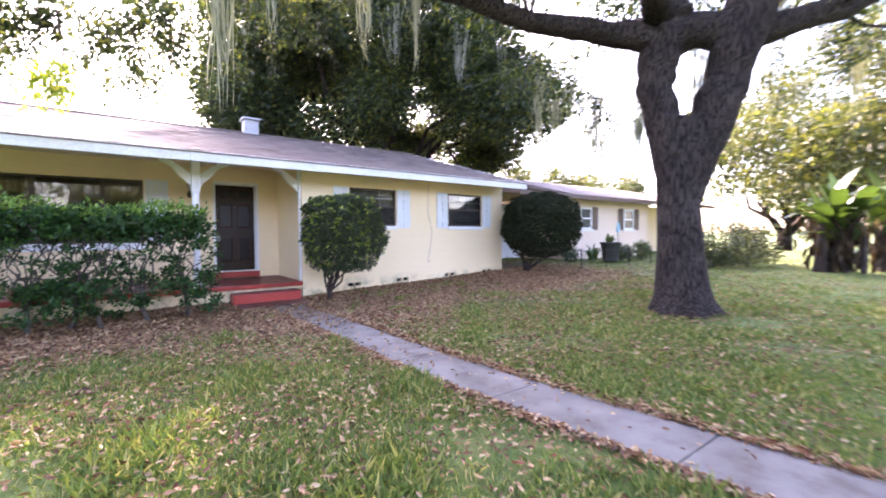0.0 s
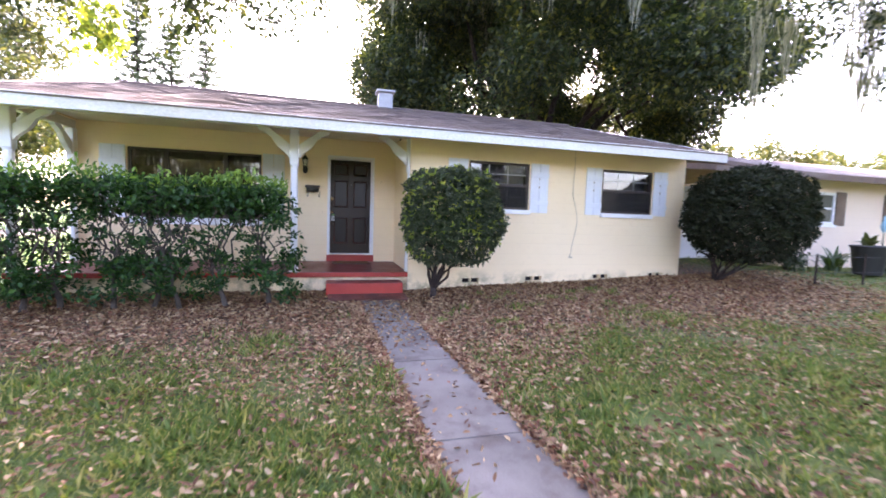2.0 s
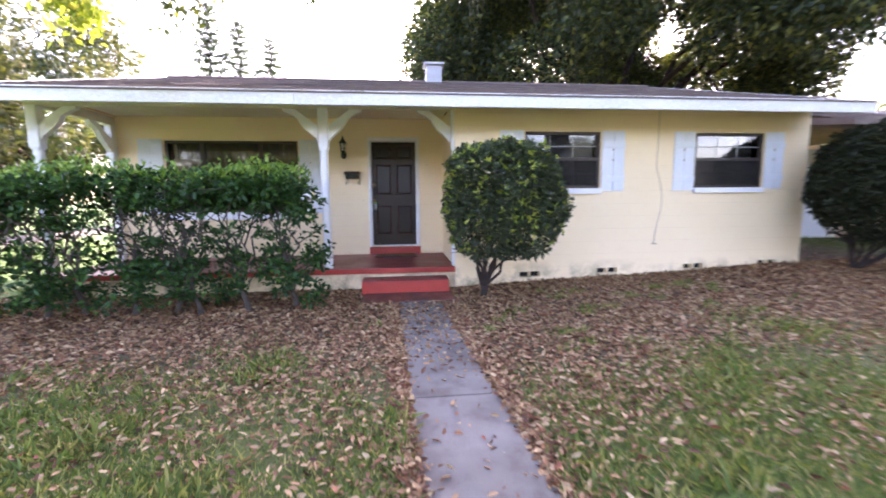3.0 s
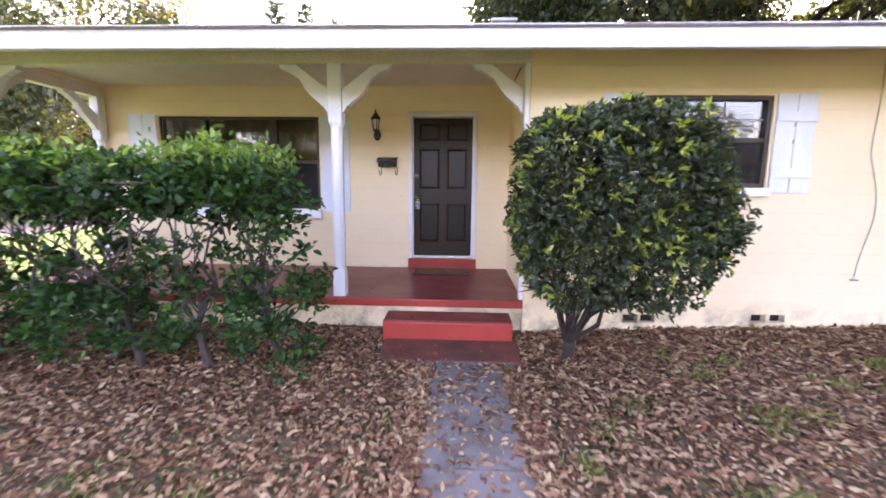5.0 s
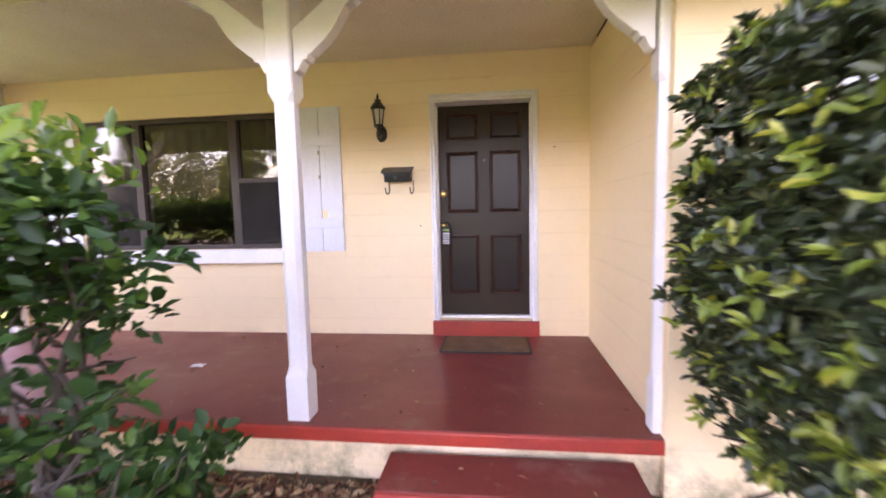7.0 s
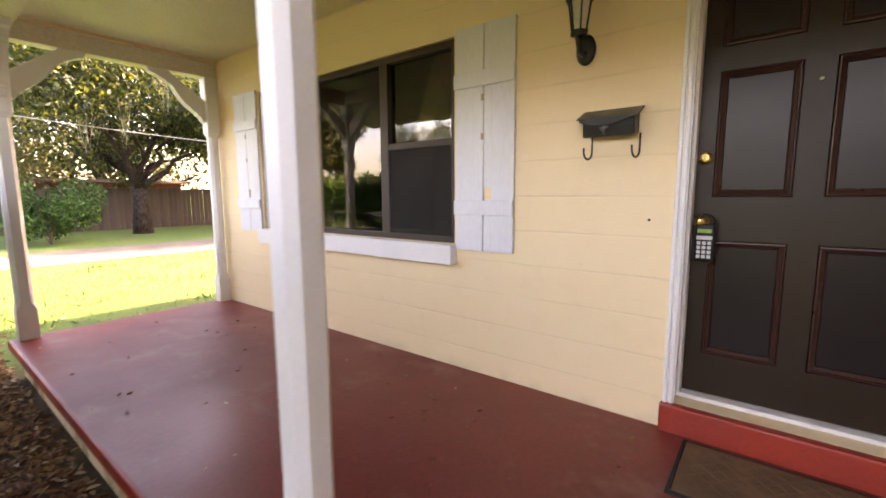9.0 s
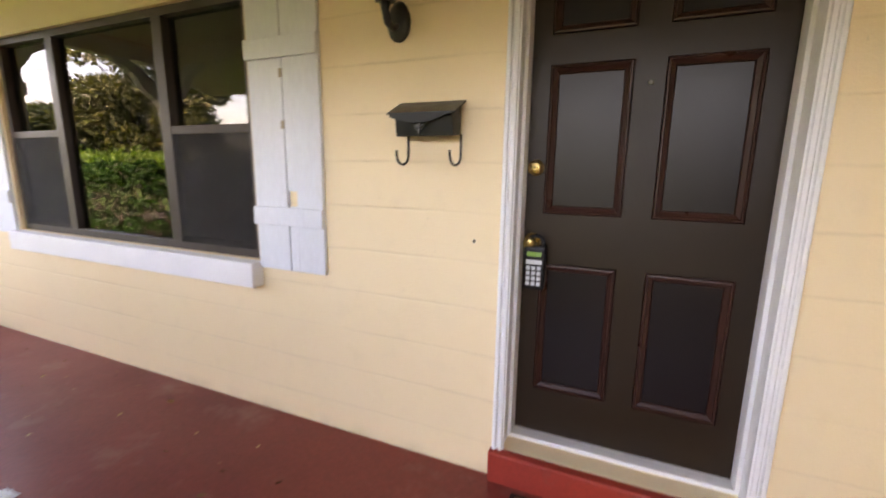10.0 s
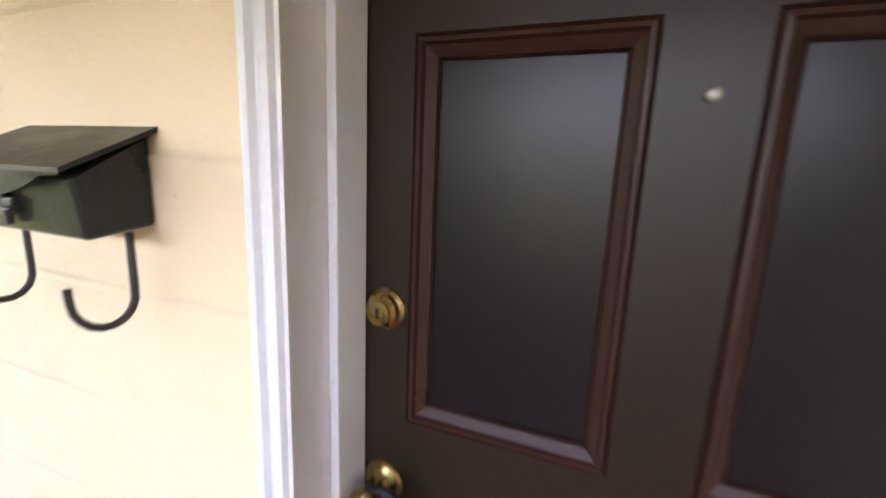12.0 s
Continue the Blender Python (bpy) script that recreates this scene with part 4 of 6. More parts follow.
def build_lantern():
    x, y = -0.92, -0.115
    root = thing("wall_lantern", (x, -0.02, 2.25), "black carriage wall lantern with pale glass panes", "lamp")
    bm = bmesh.new()
    lathe(bm, x, 0, [(0.0, 0.05), (-0.012, 0.052), (-0.022, 0.040), (-0.03, 0.015)], 16, 'y', 2.30)
    for v in bm.verts:
        v.co.z = 2.30 + (v.co.z - 2.30) * 1.5
    part("back_plate", bm, BLACK, root, smooth=True)
    bm = bmesh.new()
    pts = [(x, -0.02, 2.285), (x, -0.06, 2.262), (x, -0.10, 2.275), (x, y, 2.315), (x, y, 2.345)]
    tube(bm, pts, [0.012, 0.013, 0.014, 0.016, 0.024], 8, ref=(1, 0, 0))
    part("arm", bm, BLACK, root, smooth=True)
    bm = bmesh.new()
    lathe(bm, x, y, [(2.335, 0.012), (2.345, 0.042), (2.36, 0.046), (2.366, 0.040)], 6)
    part("cage_base", bm, BLACK, root)
    bm = bmesh.new()
    lathe(bm, x, y, [(2.366, 0.033), (2.50, 0.052)], 6)
    part("glass_panes", bm, LAMP_GLASS, root, "pale frosted glass")
    for k in range(6):
        t = 2 * math.pi * k / 6
        bm = bmesh.new()
        tube(bm, [(x + 0.036 * math.cos(t), y + 0.036 * math.sin(t), 2.36), (x + 0.056 * math.cos(t), y + 0.056 * math.sin(t), 2.505)], [0.005, 0.005], 6)
        part("cage_bar", bm, BLACK, root)
    bm = bmesh.new()
    lathe(bm, x, y, [(2.498, 0.060), (2.51, 0.070), (2.52, 0.068), (2.555, 0.040), (2.575, 0.024), (2.585, 0.030), (2.592, 0.012), (2.60, 0.008), (2.61, 0.013), (2.625, 0.008), (2.645, 0.002)], 12)
    part("roof_cap", bm, BLACK, root)


build_lantern()


# ---- windows and shutters ----
def pane(name, parent, x0, x1, y, z0, z1, material):
    ob = part(name, boxes((x0, x1, y, y + 0.004, z0, z1)), material, parent)
    ob.visible_shadow = False
    return ob


def frame_bars(bm, rows, bevel=0.003):
    for r in rows:
        box(bm, *r, bevel=bevel)


def build_living_window():
    x0, x1, z0, z1 = W1
    y = 0.055
    root = thing("window_1", ((x0 + x1) / 2, y, z0), "wide bronze-framed picture window with side sashes", "window", kind="structure")
    ml, mr = -3.49, -2.44
    t = 0.045
    bm = bmesh.new()
    frame_bars(bm, [(x0 + 0.001, x0 + t, y - 0.03, y + 0.05, z0 + 0.001, z1 - 0.001), (x1 - t, x1 - 0.001, y - 0.03, y + 0.05, z0 + 0.001, z1 - 0.001),
                    (x0 + t, x1 - t, y - 0.03, y + 0.05, z1 - t, z1 - 0.001), (x0 + t, x1 - t, y - 0.03, y + 0.05, z0 + 0.001, z0 + t)])
    part("window_frame", bm, BRONZE, root)
    for m in (ml, mr):
        part("mullion", boxes((m - 0.04, m + 0.04, y - 0.032, y + 0.05, z0 + t, z1 - t), bevel=0.004), BRONZE, root)
    zm = 1.915
    for a, b in ((x0 + t, ml - 0.04), (mr + 0.04, x1 - t)):
        part("meeting_rail", boxes((a, b, y - 0.028, y + 0.03, zm - 0.022, zm + 0.022), bevel=0.003), BRONZE, root)
        pane("pane", root, a, b, y + 0.012, zm + 0.022, z1 - t, GLASS)
        pane("pane", root, a, b, y - 0.004, z0 + t + 0.03, zm - 0.022, GLASS)
        part("sash_rail", boxes((a, b, y - 0.024, y + 0.012, z0 + t, z0 + t + 0.03), bevel=0.003), BRONZE, root)
        part("insect_screen", boxes((a, b, y - 0.031, y - 0.029, z0 + t, zm - 0.022)), SCREEN, root, "dark insect screen")
    pane("pane", root, ml + 0.04, mr - 0.04, y + 0.006, z0 + t, z1 - t, GLASS)
    # cloth valance in three falls behind the glass
    for a, b in ((x0 + 0.03, ml), (ml, mr), (mr, x1 - 0.03)):
        bm = bmesh.new()
        n = 24
        pts = [(a + (b - a) * k / n, 0.27 + 0.018 * math.sin(k * 1.7)) for k in range(n + 1)]
        for k in range(n):
            v = [bm.verts.new(c) for c in ((pts[k][0], pts[k][1], 2.24), (pts[k + 1][0], pts[k + 1][1], 2.24), (pts[k + 1][0], pts[k + 1][1], 2.75), (pts[k][0], pts[k][1], 2.75))]
            bm.faces.new(v)
        bmesh.ops.remove_doubles(bm, verts=bm.verts, dist=0.0005)
        bmesh.ops.solidify(bm, geom=list(bm.faces), thickness=0.004)
        part("valance", bm, CLOTH, root, "brown cloth valance")
    part("window_sill", boxes((x0 - 0.02, x1 + 0.02, -0.075, 0.02, 1.100, 1.233), bevel=0.006), WHITE, root, "white painted projecting sill")


build_living_window()


def build_bedroom_window(name, w):
    x0, x1, z0, z1 = w
    y = YR + 0.055
    root = thing(name, ((x0 + x1) / 2, y, z0), "bronze single-hung bedroom window with small panes", "window", kind="structure")
    t = 0.042
    bm = bmesh.new()
    frame_bars(bm, [(x0 + 0.001, x0 + t, y - 0.04, y + 0.05, z0 + 0.001, z1 - 0.001), (x1 - t, x1 - 0.001, y - 0.04, y + 0.05, z0 + 0.001, z1 - 0.001),
                    (x0 + t, x1 - t, y - 0.04, y + 0.05, z1 - t, z1 - 0.001), (x0 + t, x1 - t, y - 0.04, y + 0.05, z0 + 0.001, z0 + t)])
    part("window_frame", bm, BRONZE, root)
    zm = (z0 + z1) / 2 + 0.02
    part("meeting_rail", boxes((x0 + t, x1 - t, y - 0.03, y + 0.03, zm - 0.024, zm + 0.024), bevel=0.003), BRONZE, root)
    muntin = surface("muntin_grey", (0.30, 0.30, 0.29), (0.25, 0.25, 0.24), 5, 60, 0.5, 0.05) if "muntin_grey" not in bpy.data.materials else bpy.data.materials["muntin_grey"]
    for a, b in ((z0 + t, zm - 0.024), (zm + 0.024, z1 - t)):
        up = a > zm
        for i in range(3):
            for j in range(2):
                pa, pb = x0 + t + (x1 - x0 - 2 * t) * i / 3, x0 + t + (x1 - x0 - 2 * t) * (i + 1) / 3
                qa, qb = a + (b - a) * j / 2, a + (b - a) * (j + 1) / 2
                pane("pane", root, pa + 0.005, pb - 0.005, y + (0.01 if up else 0.0), qa + 0.005, qb - 0.005, GLASS_BED)
        yy = y + (0.006 if up else -0.004)
        for i in (1, 2):
            xx = x0 + t + (x1 - x0 - 2 * t) * i / 3
            part("muntin", boxes((xx - 0.007, xx + 0.007, yy, yy + 0.014, a, b), bevel=0.002), muntin, root)
        part("muntin", boxes((x0 + t, x1 - t, yy + 0.001, yy + 0.013, (a + b) / 2 - 0.007, (a + b) / 2 + 0.007), bevel=0.002), muntin, root)
    part("insect_screen", boxes((x0 + t, x1 - t, y - 0.036, y - 0.034, z0 + t, zm - 0.024)), SCREEN, root, "dark insect screen")
    # slatted blind behind the glass
    z = z1 - 0.03
    bm = bmesh.new()
    while z > z0 + 0.03:
        box(bm, x0 + 0.03, x1 - 0.03, YR + 0.215, YR + 0.235, z - 0.022, z - 0.002)
        z -= 0.026
    part("blind", bm, BLIND, root, "pale slatted blind, lowered")
    part("window_sill", boxes((x0 - 0.02, x1 + 0.02, YR - 0.06, YR + 0.015, z0 - 0.085, z0 - 0.001), bevel=0.006), WHITE, root, "white painted sill")


build_bedroom_window("window_2", W2)
build_bedroom_window("window_3", W3)


def build_shutter(x0, x1, z0, z1, yf, cut=None):
    """Two boards on two battens, with a slit down the middle and, on some, a square cut-out."""
    root = thing("shutter", ((x0 + x1) / 2, yf, z0), "pale blue-white painted board shutter with two battens", "shutter", "window shutters")
    m = (x0 + x1) / 2
    h = z1 - z0
    for a, b in ((x0, m - 0.004), (m + 0.004, x1)):
        bm = bmesh.new()
        if cut and a > x0:
            box(bm, a, a + 0.002 + 0.05, yf - 0.022, yf - 0.001, z0, cut)
            box(bm, a + 0.052, b, yf - 0.022, yf - 0.001, z0, z1, bevel=0.003)
            box(bm, a, a + 0.052, yf - 0.022, yf - 0.001, cut + 0.075, z1)
        else:
            box(bm, a, b, yf - 0.022, yf - 0.001, z0, z1, bevel=0.003)
        part("board", bm, SHUTTER, root)
    for c in (z0 + h * 0.20, z0 + h * 0.77):
        part("batten", boxes((x0 - 0.004, x1 + 0.004, yf - 0.040, yf - 0.0225, c - 0.045, c + 0.045), bevel=0.004), SHUTTER, root)
    for zz in (z0 + h * 0.69, z0 + h * 0.52):
        bm = bmesh.new()
        box(bm, m - 0.018, m + 0.004, yf - 0.0245, yf - 0.0215, zz - 0.02, zz + 0.02, bevel=0.001)
        part("hinge_scar", bm, surface("bare_wood_scar", (0.42, 0.36, 0.28), (0.35, 0.29, 0.22), 20, 80, 0.8, 0.2) if "bare_wood_scar" not in bpy.data.materials else bpy.data.materials["bare_wood_scar"], root, "worn bare patch")


build_shutter(-1.745, -1.325, 1.205, 2.575, 0.0, 1.53)
build_shutter(-4.575, -4.155, 1.205, 2.575, 0.0, 1.55)
build_shutter(3.345, 3.72, 1.555, 2.505, YR)
build_shutter(1.68, 2.055, 1.555, 2.505, YR)
build_shutter(4.575, 4.93, 1.555, 2.505, YR)
build_shutter(6.19, 6.53, 1.575, 2.505, YR)

for a, b in VENTS:
    z = vent_z(a)
    root = thing("foundation_vent", ((a + b) / 2, YR + 0.05, z), "small dark square foundation vent in the wall", "vent", "foundation vents")
    # Plain dark sheet inside the opening; the hole's shade is put into its colour.
    part("dark_hole_sheet", boxes((a + 0.002, b - 0.002, YR + 0.07, YR + 0.08, z + 0.002, z + 0.088)), DARK_VOID, root)
    part("vent_rim", boxes((a - 0.012, b + 0.012, YR - 0.010, YR - 0.001, z + 0.089, z + 0.102), (a - 0.012, b + 0.012, YR - 0.010, YR - 0.001, z - 0.014, z - 0.001), (a - 0.012, a - 0.001, YR - 0.010, YR - 0.001, z, z + 0.088), (b + 0.001, b + 0.012, YR - 0.010, YR - 0.001, z, z + 0.088), bevel=0.002), CREAM, root)


def build_wall_cable():
    root = thing("wall_cable", (4.28, YR, 0.69), "thin loose cable hanging down the cream wall", "cable")
    bm = bmesh.new()
    pts = [(4.29 + 0.03 * math.sin(k * 0.9) * (k / 14) + (0.10 * math.sin((k - 6) / 8 * math.pi) if k > 6 else 0), YR - 0.012, 2.86 - k * 0.155) for k in range(15)]
    tube(bm, pts, [0.0038] * len(pts), 6)
    part("cable", bm, CABLE, root, smooth=True)
    part("cable_clip", boxes((pts[-1][0] - 0.025, pts[-1][0] + 0.05, YR - 0.02, YR - 0.001, 0.675, 0.69), bevel=0.003), CABLE, root)


build_wall_cable()


def build_doormat():
    root = thing("doormat", (0.03, -0.32, FLOOR), "brown coir doormat with a diamond pattern and dark rim", "doormat")
    part("coir_pad", boxes((-0.335, 0.395, -0.515, -0.105, FLOOR + 0.001, FLOOR + 0.016), bevel=0.004), MAT_BROWN, root)
    part("rim", boxes((-0.355, 0.415, -0.535, -0.516, FLOOR + 0.001, FLOOR + 0.013), (-0.355, 0.415, -0.104, -0.085, FLOOR + 0.001, FLOOR + 0.013), (-0.355, -0.336, -0.515, -0.105, FLOOR + 0.001, FLOOR + 0.013), (0.396, 0.415, -0.515, -0.105, FLOOR + 0.001, FLOOR + 0.013), bevel=0.003), PLASTIC, root, "black rubber rim")
    bm = bmesh.new()
    for k in range(-9, 14):
        for s in (1, -1):
            pts = []
            for q in np.linspace(-0.5, -0.12, 9):
                xx = k * 0.075 + s * (q + 0.31)
                if -0.325 < xx < 0.385:
                    pts.append((xx, q, FLOOR + 0.0165))
            if len(pts) > 2:
                tube(bm, pts, [0.003] * len(pts), 4)
    part("diamond_rib", bm, MAT_BROWN, root)


build_doormat()
# nail in the wall, paper scrap on the porch
root = thing("wall_nail", (-0.575, 0, 1.434), "small rusty nail head in the wall", "nail")
bm = bmesh.new()
lathe(bm, -0.575, 0, [(0.002, 0.003), (-0.008, 0.003), (-0.009, 0.007), (-0.011, 0.006)], 10, 'y', 1.434)
part("nail_head", bm, BLACK, root)
root = thing("wall_nail", (0.66, 0, 1.95), "small rusty nail head in the wall", "nail")
bm = bmesh.new()
lathe(bm, 0.66, 0, [(0.002, 0.003), (-0.008, 0.003), (-0.009, 0.007), (-0.011, 0.006)], 10, 'y', 2.12)
part("nail_head", bm, BLACK, root)
root = thing("paper_scrap", (-2.23, -0.96, FLOOR), "crumpled scrap of white paper on the red floor", "litter")
bm = bmesh.new()
bmesh.ops.create_grid(bm, x_segments=5, y_segments=4, size=0.04)
prng = random.Random(3)
for v in bm.verts:
    v.co = Vector((-2.23 + v.co.x * 1.3, -0.96 + v.co.y * 0.8, FLOOR + 0.004 + prng.uniform(0, 0.012)))
bmesh.ops.solidify(bm, geom=list(bm.faces), thickness=0.001)
part("crumpled_sheet", bm, PAPER, root)


# ---- plants ----
def stem_path(rng, a, b, n=6, bend=0.12):
    a, b = Vector(a), Vector(b)
    L = (b - a).length
    pts = []
    for k in range(n):
        t = k / (n - 1)
        off = Vector((rng.uniform(-1, 1), rng.uniform(-1, 1), rng.uniform(-0.4, 0.4))) * bend * L * math.sin(math.pi * t) * 0.7
        pts.append(tuple(a.lerp(b, t) + off))
    return pts


def leaf_pads(C, R, num, nr, flat=0.45):
    """Leaves round twig ends: flattened pads of foliage at C with radius R."""
    k = np.repeat(np.arange(len(C)), num)
    d = sphere_dirs(len(k), nr) * np.array([1, 1, flat])
    P = C[k] + d * (R[k] * nr.uniform(0.25, 1.05, len(k)))[:, None]
    D = d + nr.normal(0, 0.45, d.shape) + np.array([0, 0, 0.18])
    return P, D


def build_hedge():
    root = thing("hedge", (-3.3, -2.85, 0.1), "tall leggy clipped hedge with young, brightened top leaves", "hedge")
    rng, nr = random.Random(11), np.random.default_rng(11)
    x0, x1, yc = -10.4, -0.82, -2.95
    pads, lows = [], []
    x = x0 + 0.1
    while x < x1 - 0.2:
        bx, by = x + rng.uniform(-0.08, 0.08), yc + 0.15 + rng.uniform(-0.12, 0.12)
        bm = bmesh.new()
        g = gz(bx, by)
        knee = (bx + rng.uniform(-0.12, 0.12), by + rng.uniform(-0.08, 0.08), g + rng.uniform(0.22, 0.4))
        tube(bm, [(bx, by, g - 0.05), ((bx + knee[0]) / 2 + 0.02, by, g + 0.14), knee], [0.042, 0.034, 0.030], 8, 0.12, rng)
        for q in range(6):
            # bare rods that fan out and carry the clipped top
            end = (knee[0] + rng.uniform(-0.42, 0.42), yc + rng.uniform(-0.36, 0.36), rng.uniform(1.30, 1.62))
            pts = stem_path(rng, knee, end, 7, 0.13)
            tube(bm, pts, [0.018, 0.016, 0.014, 0.012, 0.010, 0.008, 0.005], 6)
            for r in range(7):
                i = rng.randint(1, 6)
                a_ = Vector(pts[i])
                e = a_ + Vector((rng.uniform(-0.28, 0.28), rng.uniform(-0.28, 0.28), rng.uniform(-0.05, 0.34)))
                e.z = min(e.z, 1.72)
                tube(bm, stem_path(rng, a_, e, 4, 0.16), [0.007, 0.006, 0.004, 0.003], 5)
                if e.z > 1.32 or rng.random() < 0.52:
                    pads.append(tuple(e))
        for q in range(7):
            # low side sprays
            a_ = Vector(knee) + Vector((0, 0, rng.uniform(-0.12, 0.25)))
            t = rng.uniform(0, 2 * math.pi)
            L = rng.uniform(0.22, 0.52)
            e = a_ + Vector((L * math.cos(t), L * 0.85 * math.sin(t), rng.uniform(-0.12, 0.55)))
            pts = stem_path(rng, a_, e, 5, 0.14)
            tube(bm, pts, [0.010, 0.008, 0.006, 0.005, 0.003], 5)
            lows += [tuple(e), pts[3]]
        part("stem", bm, HEDGE_STEM, root)
        x += rng.uniform(0.42, 0.58)
    T = np.array(pads)
    top = np.stack([nr.uniform(x0, x1 - 0.14, 520), yc + nr.uniform(-0.36, 0.38, 520), 1.72 - np.abs(nr.normal(0, 0.24, 520))], 1)
    top[:, 2] += 0.04 * np.sin(top[:, 0] * 2.3 + 1)
    P1, D1 = leaf_pads(T, nr.uniform(0.07, 0.13, len(T)), 18, nr, 0.55)
    P2, D2 = leaf_pads(top, nr.uniform(0.09, 0.17, len(top)), 34, nr, 0.7)
    low = np.array(lows)
    low = low[(low[:, 2] > 0.16)]
    P3, D3 = leaf_pads(low, nr.uniform(0.08, 0.15, len(low)), 26, nr, 0.6)
    skirt = np.stack([nr.uniform(x0, x1 - 0.05, 180), yc + nr.uniform(-0.48, 0.35, 180), nr.uniform(0.20, 0.70, 180)], 1)
    P4, D4 = leaf_pads(skirt, nr.uniform(0.08, 0.15, len(skirt)), 26, nr, 0.6)
    # long sprays that reach out of the clipped end
    out = []
    for a_, e in (((-1.15, -2.85, 0.55), (-0.80, -2.80, 0.86)), ((-1.1, -2.9, 0.5), (-0.86, -2.95, 0.74)), ((-1.2, -2.95, 0.9), (-0.86, -3.0, 1.12)), ((-1.0, -3.0, 0.25), (-0.88, -3.1, 0.36))):
        bm = bmesh.new()
        pts = stem_path(rng, a_, e, 6, 0.08)
        tube(bm, pts, [0.009, 0.008, 0.006, 0.005, 0.004, 0.002], 5)
        out += pts[2:]
        part("side_spray", bm, HEDGE_STEM, root)
    P5, D5 = leaf_pads(np.array(out), np.full(len(out), 0.085), 11, nr, 0.6)
    P, D = np.concatenate([P1, P2, P3, P4, P5]), np.concatenate([D1, D2, D3, D4, D5])
    keep = (P[:, 2] < 1.86) & (P[:, 2] > 0.08)
    P, D = P[keep], D[keep]
    leaves("foliage", root, L_HEDGE, P, D, nr.uniform(0.050, 0.085, len(P)), nr, "glossy dark green leaves", width=0.58)
    n = 3500
    P = np.empty((n, 3))
    P[:, 0] = nr.uniform(x0, x1 - 0.2, n)
    P[:, 1] = yc + np.clip(nr.normal(0, 0.22, n), -0.42, 0.38)
    lift = np.where(np.sin(P[:, 0] * 13.0 + P[:, 1] * 9.0) > 0.75, 0.09 * nr.random(n), 0)
    P[:, 2] = 1.79 + 0.05 * np.sin(P[:, 0] * 3.1) - 0.06 * step01(-1.5, -0.9, P[:, 0]) + nr.normal(-0.02, 0.055, n) + lift
    D = nr.normal(size=(n, 3)) * 0.8
    D[:, 2] += 0.9
    leaves("young_growth", root, L_YOUNG_LIT, P, D, nr.uniform(0.05, 0.09, n), nr, "yellow-green young leaves, brightened for the sunlit top", width=0.45)


build_hedge()


def whorls(C, axis, num, size, nr, spread=0.85):
    """Whorls of leaves: several from each twig end at C, opening round the axis."""
    k = np.repeat(np.arange(len(C)), num)
    side = nr.normal(size=(len(k), 3))
    ax = axis[k]
    side -= ax * (side * ax).sum(1, keepdims=True)
    D = ax * nr.uniform(0.25, 0.9, (len(k), 1)) + unit(side) * spread
    return C[k] + nr.normal(0, 0.006, (len(k), 3)), D, nr.uniform(size * 0.65, size * 1.2, len(k))


